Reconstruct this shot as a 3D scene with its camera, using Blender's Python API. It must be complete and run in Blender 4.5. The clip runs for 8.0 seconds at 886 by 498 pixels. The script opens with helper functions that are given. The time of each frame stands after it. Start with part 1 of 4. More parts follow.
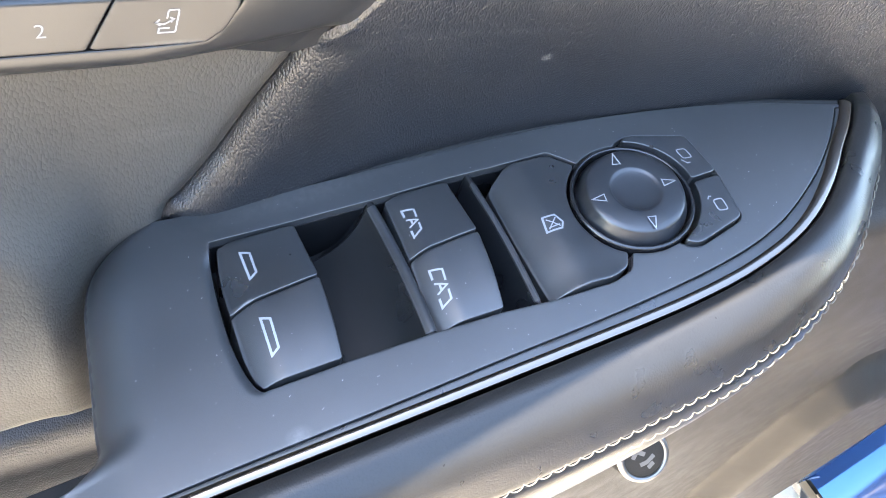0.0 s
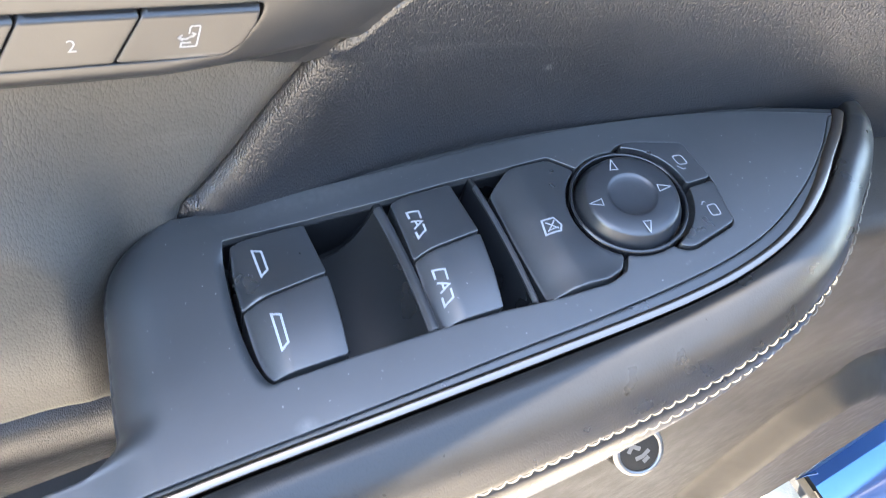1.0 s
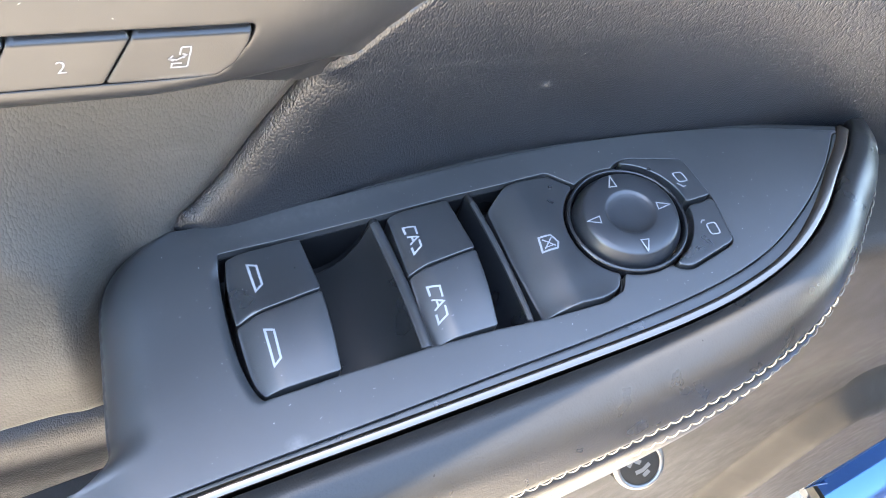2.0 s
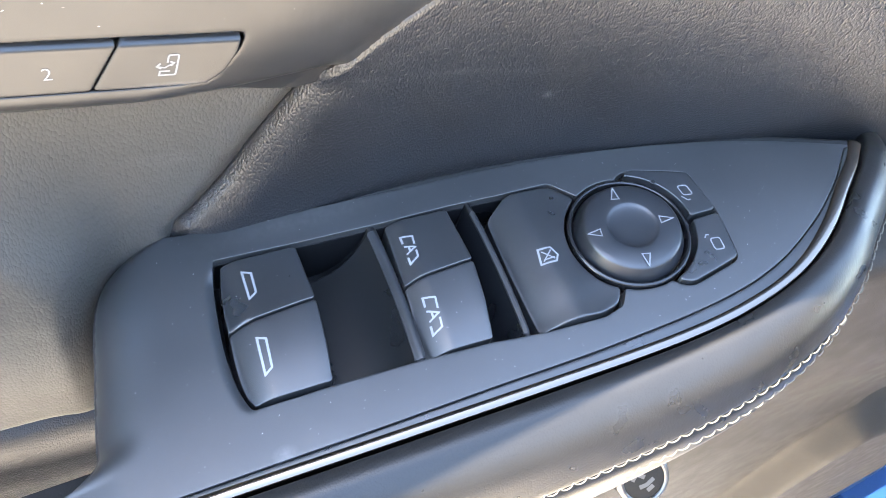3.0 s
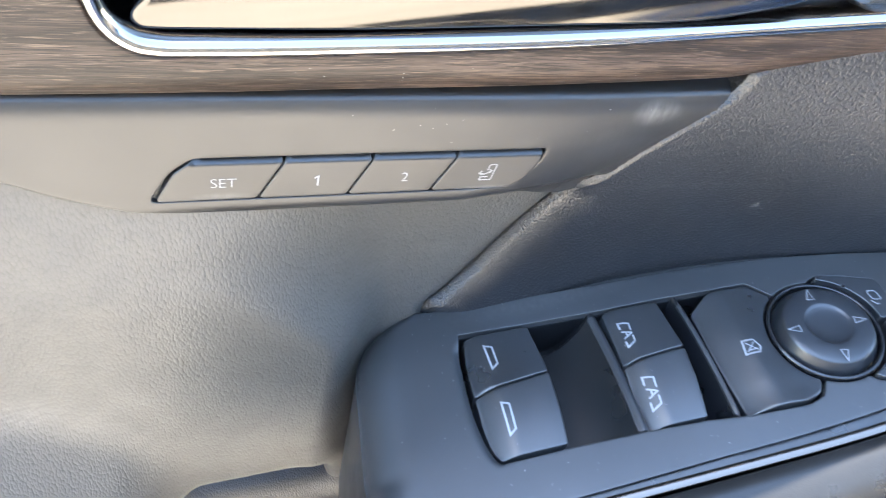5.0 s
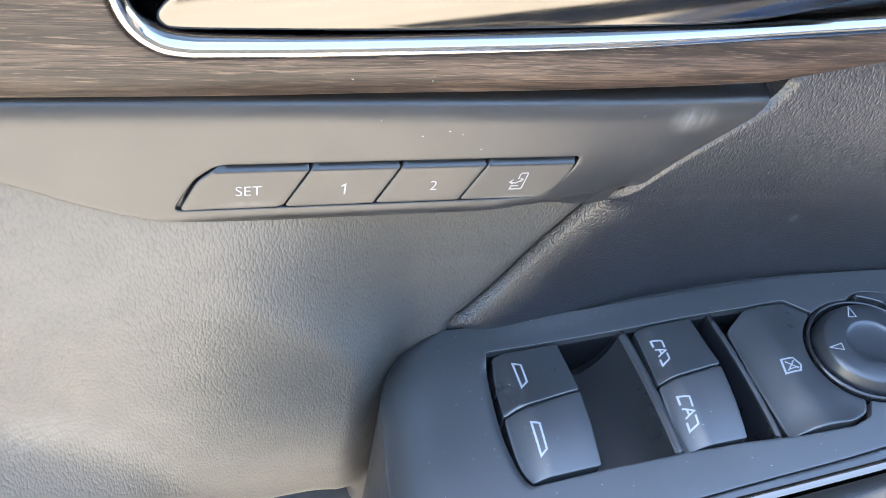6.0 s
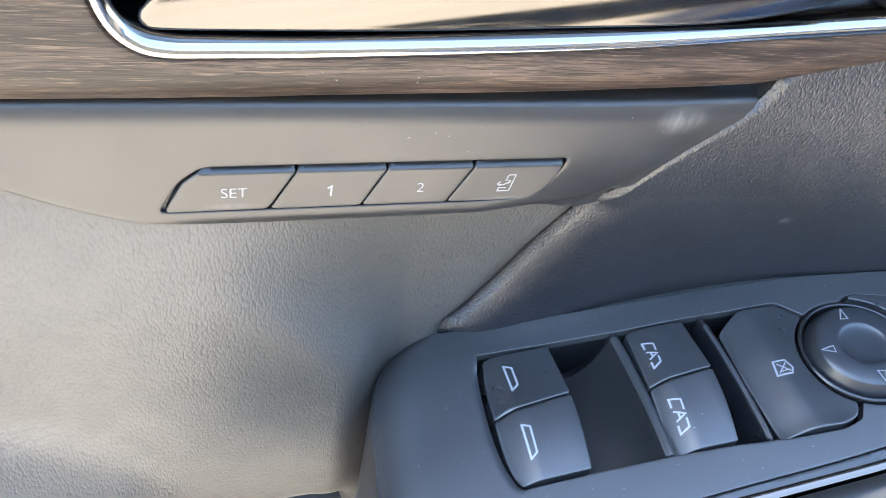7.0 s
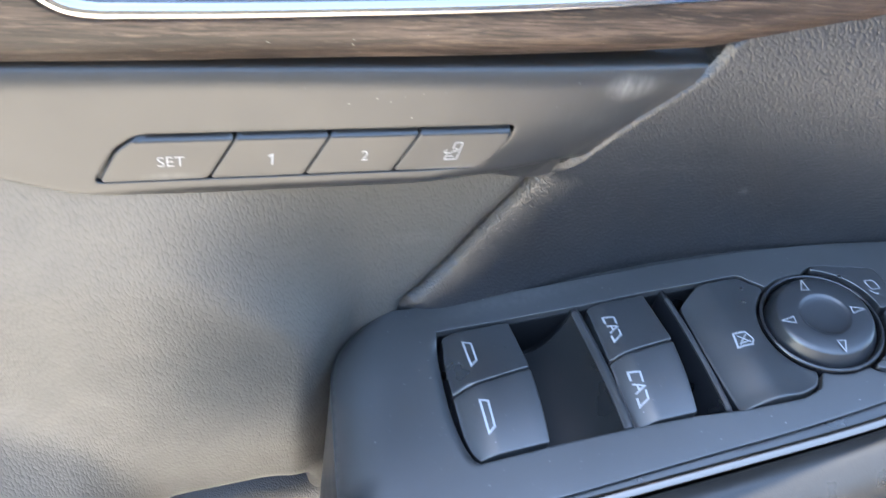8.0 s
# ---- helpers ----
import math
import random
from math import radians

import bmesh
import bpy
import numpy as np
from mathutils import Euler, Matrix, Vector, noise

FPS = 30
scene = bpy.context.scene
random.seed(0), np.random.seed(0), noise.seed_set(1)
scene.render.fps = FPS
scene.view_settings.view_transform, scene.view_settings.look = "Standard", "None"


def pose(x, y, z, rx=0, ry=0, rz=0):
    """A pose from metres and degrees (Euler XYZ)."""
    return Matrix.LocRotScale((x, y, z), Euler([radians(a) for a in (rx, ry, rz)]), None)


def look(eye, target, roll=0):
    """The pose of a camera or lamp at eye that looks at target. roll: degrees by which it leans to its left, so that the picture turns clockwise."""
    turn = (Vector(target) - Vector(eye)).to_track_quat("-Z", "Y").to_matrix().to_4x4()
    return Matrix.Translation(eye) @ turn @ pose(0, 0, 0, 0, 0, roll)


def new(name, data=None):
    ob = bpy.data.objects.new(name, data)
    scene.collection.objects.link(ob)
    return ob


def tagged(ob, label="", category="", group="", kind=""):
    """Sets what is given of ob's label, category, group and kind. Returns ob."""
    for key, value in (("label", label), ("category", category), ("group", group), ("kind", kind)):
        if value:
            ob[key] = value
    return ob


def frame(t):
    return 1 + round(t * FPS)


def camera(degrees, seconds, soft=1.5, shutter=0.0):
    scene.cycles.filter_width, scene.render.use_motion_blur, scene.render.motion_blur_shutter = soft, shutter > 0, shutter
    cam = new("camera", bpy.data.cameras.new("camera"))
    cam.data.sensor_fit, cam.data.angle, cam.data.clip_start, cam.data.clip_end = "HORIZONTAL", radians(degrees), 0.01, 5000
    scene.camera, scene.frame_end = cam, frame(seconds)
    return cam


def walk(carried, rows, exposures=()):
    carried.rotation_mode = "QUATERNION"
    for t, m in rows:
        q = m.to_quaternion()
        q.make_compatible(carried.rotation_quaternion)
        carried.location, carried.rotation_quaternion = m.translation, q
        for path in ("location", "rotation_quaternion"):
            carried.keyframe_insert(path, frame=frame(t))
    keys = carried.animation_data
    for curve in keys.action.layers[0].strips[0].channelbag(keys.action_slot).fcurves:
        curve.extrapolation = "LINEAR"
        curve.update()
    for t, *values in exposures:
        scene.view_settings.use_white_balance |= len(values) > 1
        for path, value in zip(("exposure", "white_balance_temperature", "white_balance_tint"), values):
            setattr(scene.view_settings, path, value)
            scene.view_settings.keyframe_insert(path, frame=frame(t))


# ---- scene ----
cam = camera(60.2, 8.0, soft=0.9, shutter=0.8)
PATH = [
    (0.0, 0.0041, -0.1363, 1.1478, 40.81, -13.51, -26.26),
    (0.5, 0.0043, -0.1362, 1.1494, 40.86, -13.43, -25.93),
    (1.0, 0.0005, -0.1397, 1.1570, 40.05, -13.73, -25.45),
    (1.2, 0.0010, -0.1445, 1.1558, 40.56, -13.47, -25.13),
    (1.5, 0.0021, -0.1396, 1.1591, 39.91, -13.61, -24.81),
    (3.0, 0.0145, -0.1364, 1.1621, 39.39, -13.07, -22.39),
    (3.5, 0.0110, -0.1388, 1.1632, 39.96, -12.83, -21.28),
    (4.0, 0.0048, -0.1422, 1.1662, 40.62, -12.66, -20.19),
    (4.2, -0.0014, -0.1442, 1.1710, 41.33, -12.72, -19.86),
    (4.5, -0.0190, -0.1509, 1.1796, 43.62, -11.57, -18.02),
    (4.7, -0.0328, -0.1443, 1.1826, 43.80, -11.49, -17.08),
    (5.0, -0.0454, -0.1485, 1.1759, 46.06, -10.34, -16.03),
    (6.5, -0.0462, -0.1459, 1.1679, 48.06, -9.26, -14.93),
    (7.0, -0.0429, -0.1475, 1.1678, 48.27, -9.23, -15.04),
    (7.5, -0.0392, -0.1476, 1.1672, 48.12, -9.23, -15.57),
    (8.0, -0.0314, -0.1529, 1.1633, 47.93, -9.10, -15.97),
]
walk(cam, [(t, pose(x, y, z, rx, ry, rz)) for t, x, y, z, rx, ry, rz in PATH], exposures=((0.0, 4.55, 7300, 10), (4.0, 4.55, 7300, 10), (5.0, 4.36, 6800, 7), (8.0, 4.28, 6800, 7)))

# ---- daylight ----
world = bpy.data.worlds.new("sky")
scene.world = world
world.use_nodes = True
wn = world.node_tree
sky = wn.nodes.new("ShaderNodeTexSky")
sky.sky_type = "NISHITA"
sky.sun_disc = False
sky.dust_density, sky.air_density = 0.4, 1.0
SUN_EL, SUN_AZ = radians(58), radians(-55)
sky.sun_elevation, sky.sun_rotation = SUN_EL, SUN_AZ
wn.links.new(sky.outputs[0], wn.nodes["Background"].inputs[0])
wn.nodes["Background"].inputs[1].default_value = 0.15
sun = new("sun", bpy.data.lights.new("sun", "SUN"))
sun.data.energy, sun.data.angle, sun.data.color = 3.2, radians(0.5), (1.0, 0.95, 0.88)
toward = Vector((math.sin(SUN_AZ) * math.cos(SUN_EL), math.cos(SUN_AZ) * math.cos(SUN_EL), math.sin(SUN_EL)))
sun.matrix_world = look(toward * 20, (0, 0, 0))


# ---- materials ----
class Mat:
    """A node material with a Principled shader and a few helpers."""

    def __init__(self, name, color, rough=0.5, metal=0.0, spec=0.5):
        self.m = bpy.data.materials.new(name)
        self.m.use_nodes = True
        self.t = self.m.node_tree
        self.b = self.t.nodes["Principled BSDF"]
        self.put("Base Color", (*color, 1))
        self.put("Roughness", rough)
        self.put("Metallic", metal)
        self.put("Specular IOR Level", spec)
        self.pos = self.t.nodes.new("ShaderNodeNewGeometry").outputs["Position"]
        self.bumps = None

    def put(self, key, value):
        if hasattr(value, "is_linked"):
            self.t.links.new(value, self.b.inputs[key])
        else:
            self.b.inputs[key].default_value = value

    def node(self, kind, **inputs):
        n = self.t.nodes.new(kind)
        for k, v in inputs.items():
            k = k.replace("_", " ")
            if hasattr(v, "is_linked"):
                self.t.links.new(v, n.inputs[k])
            else:
                n.inputs[k].default_value = v
        return n

    def scaled(self, sx, sy, sz, rot=(0, 0, 0)):
        n = self.node("ShaderNodeMapping", Vector=self.pos, Scale=(sx, sy, sz), Rotation=rot)
        return n.outputs[0]

    def noise(self, vec, scale, detail=3.0, rough=0.55, distort=0.0):
        n = self.node("ShaderNodeTexNoise", Vector=vec, Scale=scale, Detail=detail, Roughness=rough, Distortion=distort)
        return n.outputs["Fac"]

    def math(self, op, a, b=0.0, c=0.0):
        n = self.t.nodes.new("ShaderNodeMath")
        n.operation = op
        for i, v in enumerate((a, b, c)):
            if hasattr(v, "is_linked"):
                self.t.links.new(v, n.inputs[i])
            else:
                n.inputs[i].default_value = v
        return n.outputs[0]

    def remap(self, v, a, b, c, d):
        n = self.node("ShaderNodeMapRange", Value=v, From_Min=a, From_Max=b, To_Min=c, To_Max=d)
        return n.outputs[0]

    def mix(self, fac, a, b):
        n = self.t.nodes.new("ShaderNodeMix")
        n.data_type = "RGBA"
        for i, v in ((0, fac), (6, a), (7, b)):
            if hasattr(v, "is_linked"):
                self.t.links.new(v, n.inputs[i])
            else:
                n.inputs[i].default_value = (*v, 1) if isinstance(v, tuple) else v
        return n.outputs[2]

    def bump(self, height, dist, strength=1.0):
        n = self.node("ShaderNodeBump", Height=height, Distance=dist, Strength=strength)
        if self.bumps:
            self.t.links.new(self.bumps, n.inputs["Normal"])
        self.bumps = n.outputs[0]
        self.put("Normal", self.bumps)

    def spot(self, centre, radius):
        """1 in the middle of a soft blot of those radii, 0 outside it."""
        n = self.node("ShaderNodeMapping", Vector=self.pos, Scale=tuple(1 / r for r in radius),
                      Location=tuple(-c / r for c, r in zip(centre, radius)))
        length = self.t.nodes.new("ShaderNodeVectorMath")
        length.operation = "LENGTH"
        self.t.links.new(n.outputs[0], length.inputs[0])
        return self.remap(length.outputs["Value"], 0.25, 1.0, 1.0, 0.0)


def plastic(name, color, rough, grain=0.00002, marks=(), spec=0.5):
    """Moulded plastic with a fine texture, uneven sheen and dusty rub marks."""
    m = Mat(name, color, rough, 0.0, spec)
    wide = m.noise(m.pos, 60, 3)
    fine = m.noise(m.pos, 3200, 2)
    m.put("Roughness", m.remap(wide, 0.3, 0.7, rough - 0.04, rough + 0.05))
    col = m.mix(m.remap(m.noise(m.pos, 25, 4), 0.35, 0.7, 0, 1), tuple(c * 0.85 for c in color), tuple(c * 1.2 for c in color))
    for centre, radius, amount in marks:
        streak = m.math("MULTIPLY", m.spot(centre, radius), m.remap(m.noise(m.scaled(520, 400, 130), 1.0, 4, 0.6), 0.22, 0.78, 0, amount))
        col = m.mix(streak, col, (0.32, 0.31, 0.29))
    m.put("Base Color", col)
    if grain:
        m.bump(fine, grain)
    return m.m


def leather(name, color, rough, cell, depth, stretch=1.0, marks=(), spec=0.5):
    """Embossed grain: flat pebbles parted by narrow creases, longer one way than the other."""
    m = Mat(name, color, rough)
    warp = m.node("ShaderNodeTexNoise", Vector=m.pos, Scale=420.0, Detail=2.0)
    off = m.t.nodes.new("ShaderNodeVectorMath")
    off.operation = "MULTIPLY_ADD"
    m.t.links.new(warp.outputs["Color"], off.inputs[0])
    off.inputs[1].default_value = (cell * 1.1, cell * 1.1, cell * 1.1)
    m.t.links.new(m.pos, off.inputs[2])
    sc = m.node("ShaderNodeMapping", Vector=off.outputs[0], Scale=(1 / cell, 1 / cell, 1 / (cell * stretch)), Rotation=(0, radians(12), 0))
    v = m.node("ShaderNodeTexVoronoi", Vector=sc.outputs[0], Scale=1.0, Randomness=1.0)
    v.feature = "SMOOTH_F1"
    v.inputs["Smoothness"].default_value = 0.25
    far = v.outputs["Distance"]
    dome = m.math("SUBTRACT", 1.0, m.math("MULTIPLY", far, far))
    m.bump(m.noise(m.pos, 2600, 2), depth * 0.08)
    m.bump(dome, depth)
    crease = m.remap(far, 0.45, 0.8, 1.0, 0.0)
    col = m.mix(crease, tuple(c * 0.85 for c in color), color)
    col = m.mix(m.remap(m.noise(m.pos, 30, 4), 0.4, 0.75, 0, 0.4), col, tuple(c * 1.25 for c in color))
    for centre, radius, amount in marks:
        streak = m.math("MULTIPLY", m.spot(centre, radius), m.remap(m.noise(m.scaled(300, 300, 900), 1.0, 4, 0.65), 0.4, 0.7, 0, amount))
        col = m.mix(streak, col, (0.3, 0.29, 0.27))
    m.put("Base Color", col)
    m.put("Specular IOR Level", spec)
    m.put("Roughness", m.remap(m.noise(m.pos, 90, 3), 0.3, 0.7, rough - 0.05, rough + 0.06))
    return m.m


FASCIA = plastic("switch_plastic", (0.0205, 0.0214, 0.0226), 0.40, spec=0.76, marks=(((0.075, 0.014, 0.975), (0.05, 0.005, 0.03), 0.08), ((0.05, -0.057, 0.966), (0.004, 0.003, 0.01), 0.2)))
BUTTON = plastic("button_plastic", (0.0150, 0.0160, 0.0175), 0.31, spec=0.8)
# Plastic for tray, recess walls and pocket floor, darkened to stand in for shade.
TRAY = plastic("recess_shade_plastic", (0.005, 0.0054, 0.0062), 0.30, spec=0.34)
KNOB = plastic("knob_plastic", (0.013, 0.0145, 0.017), 0.33, spec=0.62)
GLOSS = Mat("gloss_black", (0.008, 0.008, 0.009), 0.2).m
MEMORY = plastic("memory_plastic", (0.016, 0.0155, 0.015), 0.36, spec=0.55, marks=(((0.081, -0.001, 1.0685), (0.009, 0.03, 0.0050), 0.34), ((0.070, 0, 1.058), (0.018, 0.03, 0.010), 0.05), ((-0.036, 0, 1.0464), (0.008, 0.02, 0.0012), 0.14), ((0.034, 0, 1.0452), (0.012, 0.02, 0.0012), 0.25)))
# The pad's cover again, coloured paler and warmer for light off the ground.
WALL = leather("lit_wall_cover", (0.056, 0.0535, 0.048), 0.48, 0.00072, 0.00014, 2.3, spec=0.5, marks=(((0.034, 0.018, 1.003), (0.014, 0.03, 0.004), 0.08), ((-0.100, 0.01, 0.962), (0.022, 0.03, 0.010), 0.16), ((-0.062, 0.01, 0.957), (0.012, 0.03, 0.006), 0.08)))
PAD = leather("grained_pad_cover", (0.010, 0.011, 0.013), 0.35, 0.00060, 0.00019, 1.8, spec=0.65, marks=(((0.1445, 0.01, 1.024), (0.0030, 0.03, 0.0022), 0.3), ((0.11, 0.01, 1.035), (0.05, 0.03, 0.002), 0.08)))
ARM = leather("armrest_leather", (0.013, 0.0125, 0.012), 0.31, 0.0006, 0.00004, 1.0, spec=0.36)
LOWER = leather("lower_panel_plastic", (0.020, 0.017, 0.0135), 0.52, 0.0008, 0.00006, spec=0.16)
THREAD = plastic("thread", (0.13, 0.115, 0.09), 0.7, 0.00005)
WHITE = plastic("white_print", (0.21, 0.215, 0.22), 0.5, 0.0)
RUBBER = plastic("rubber", (0.008, 0.008, 0.008), 0.75)
PALE = plastic("pale_sill_plastic", (0.5, 0.48, 0.44), 0.5)
DUST = plastic("dust", (0.3, 0.3, 0.29), 0.8, 0.0)


def chrome_material(name, rough, tone=0.38):
    m = Mat(name, (tone, tone * 0.95, tone * 0.89), rough, 1.0)
    m.put("Roughness", m.remap(m.noise(m.pos, 120, 4), 0.35, 0.75, rough, rough + 0.06))
    m.bump(m.noise(m.pos, 900, 2), 0.000004)
    return m.m


CHROME = chrome_material("chrome", 0.09, 0.3)
STRIP = Mat("strip_chrome", (0.165, 0.140, 0.120), 0.16, 1.0).m
SATIN = chrome_material("satin_chrome", 0.14, 0.095)
SILVER = chrome_material("silver_paint", 0.34, 0.2)


def wood_material():
    """Open-grain veneer: broad figure, wavy growth lines, dark pores and pale flecks along the band."""
    m = Mat("wood_veneer", (0.15, 0.09, 0.05), 0.4)
    sway = m.math("MULTIPLY", m.noise(m.scaled(9, 9, 20), 1.0, 2), 0.006)
    off = m.t.nodes.new("ShaderNodeCombineXYZ")
    m.t.links.new(sway, off.inputs[2])
    add = m.t.nodes.new("ShaderNodeVectorMath")
    m.t.links.new(m.pos, add.inputs[0])
    m.t.links.new(off.outputs[0], add.inputs[1])
    m.pos = add.outputs[0]
    band = m.noise(m.scaled(11, 40, 150), 1.0, 4, 0.6, 0.3)
    grain = m.noise(m.scaled(42, 200, 1400), 1.0, 4, 0.6, 0.2)
    pores = m.noise(m.scaled(120, 600, 3600), 1.0, 2, 0.6)
    fleck = m.noise(m.scaled(110, 600, 1900), 1.0, 4, 0.65)
    col = m.mix(m.remap(band, 0.38, 0.62, 0, 1), (0.015, 0.009, 0.0062), (0.062, 0.041, 0.029))
    col = m.mix(m.remap(grain, 0.46, 0.60, 0, 0.85), col, (0.010, 0.0062, 0.0046))
    col = m.mix(m.remap(fleck, 0.56, 0.66, 0, 0.6), col, (0.120, 0.083, 0.056))
    col = m.mix(m.remap(pores, 0.56, 0.64, 0, 0.85), col, (0.006, 0.004, 0.0032))
    m.put("Specular IOR Level", 0.3)
    m.put("Base Color", col)
    m.put("Roughness", m.remap(grain, 0.3, 0.7, 0.34, 0.5))
    m.bump(grain, 0.00006)
    m.bump(pores, 0.00008)
    return m.m


WOOD = wood_material()


def paint_material():
    m = Mat("blue_paint", (0.01, 0.04, 0.22), 0.3)
    m.put("Base Color", m.mix(m.noise(m.pos, 900, 2), (0.006, 0.028, 0.085), (0.010, 0.042, 0.125)))
    m.put("Coat Weight", 0.5)
    m.put("Coat Roughness", 0.04)
    return m.m


BLUE = paint_material()


def ground_material():
    m = Mat("concrete", (0.42, 0.39, 0.35), 0.85)
    a, b = m.noise(m.pos, 1.3, 5), m.noise(m.pos, 90, 4)
    col = m.mix(m.remap(a, 0.35, 0.7, 0, 1), (0.48, 0.42, 0.34), (0.60, 0.525, 0.43))
    m.put("Base Color", m.mix(m.remap(b, 0.5, 0.75, 0, 0.4), col, (0.40, 0.34, 0.27)))
    m.bump(b, 0.002)
    return m.m


CONCRETE = ground_material()
SCREEN = plastic("dark_screen", (0.075, 0.073, 0.070), 0.85, 0.002)


# ---- mesh helpers ----
WHERE = {}


def thing(name, at, label, category, group="", kind=""):
    ob = new(name)
    ob.location = at
    WHERE[ob] = Vector(at)
    return tagged(ob, label, category, group, kind)


def link(name, verts, faces, material, parent=None, label="", smooth=True):
    """One mesh object, its origin in its own middle, under a thing or a part."""
    verts = np.asarray(verts, float)
    mid = (verts.min(0) + verts.max(0)) / 2
    me = bpy.data.meshes.new(name)
    me.from_pydata((verts - mid).tolist(), [], faces.tolist() if hasattr(faces, "tolist") else faces)
    me.materials.append(material)
    me.polygons.foreach_set("use_smooth", [smooth] * len(me.polygons))
    me.update()
    ob = new(name, me)
    WHERE[ob] = Vector(mid)
    if parent:
        ob.parent = parent
        ob.location = Vector(mid) - WHERE[parent]
    else:
        ob.location = mid
    return tagged(ob, label)


def smooth_line(points, closed=False, n=6):
    """A Catmull-Rom line through the points."""
    p = np.asarray(points, float)
    k = len(p)
    out = []
    for i in range(k if closed else k - 1):
        if closed:
            a, b, c, d = p[(i - 1) % k], p[i], p[(i + 1) % k], p[(i + 2) % k]
        else:
            a, b, c, d = p[max(i - 1, 0)], p[i], p[i + 1], p[min(i + 2, k - 1)]
        for s in np.arange(n) / n:
            out.append(0.5 * (2 * b + (c - a) * s + (2 * a - 5 * b + 4 * c - d) * s * s + (3 * b - a - 3 * c + d) * s ** 3))
    if not closed:
        out.append(p[-1])
    return np.array(out)


def rounded(points, r, n=5):
    """A closed outline with its corners rounded off."""
    p = np.asarray(points, float)
    out = []
    for i in range(len(p)):
        a, b, c = p[i - 1], p[i], p[(i + 1) % len(p)]
        ra = min(r, 0.45 * np.linalg.norm(a - b), 0.45 * np.linalg.norm(c - b))
        s, e = b + (a - b) / np.linalg.norm(a - b) * ra, b + (c - b) / np.linalg.norm(c - b) * ra
        for t in np.linspace(0, 1, n):
            out.append((1 - t) ** 2 * s + 2 * t * (1 - t) * b + t * t * e)
    return np.array(out)


def circle(cx, cy, r, n=72):
    a = np.linspace(0, 2 * math.pi, n, endpoint=False)
    return np.stack([cx + r * np.cos(a), cy + r * np.sin(a)], 1)


def side(poly, q):
    """Distance of the points q from a closed outline, positive inside, and the outline's nearest point."""
    a, b = poly, np.roll(poly, -1, 0)
    best = np.full(len(q), 1e9)
    near = np.zeros_like(q)
    inside = np.zeros(len(q), bool)
    for (ax, ay), (bx, by) in zip(a, b):
        dx, dy = bx - ax, by - ay
        ll = dx * dx + dy * dy
        if ll < 1e-18:
            continue
        t = np.clip(((q[:, 0] - ax) * dx + (q[:, 1] - ay) * dy) / ll, 0, 1)
        nx, ny = ax + t * dx, ay + t * dy
        d = np.hypot(q[:, 0] - nx, q[:, 1] - ny)
        w = d < best
        best[w], near[w, 0], near[w, 1] = d[w], nx[w], ny[w]
        if ay != by:
            inside ^= ((ay > q[:, 1]) != (by > q[:, 1])) & (q[:, 0] < (bx - ax) * (q[:, 1] - ay) / (by - ay) + ax)
    return np.where(inside, best, -best), near


FLAT = lambda a, b, h: np.stack([a, b, h], 1)
UPRIGHT = lambda a, b, h: np.stack([a, -h, b], 1)


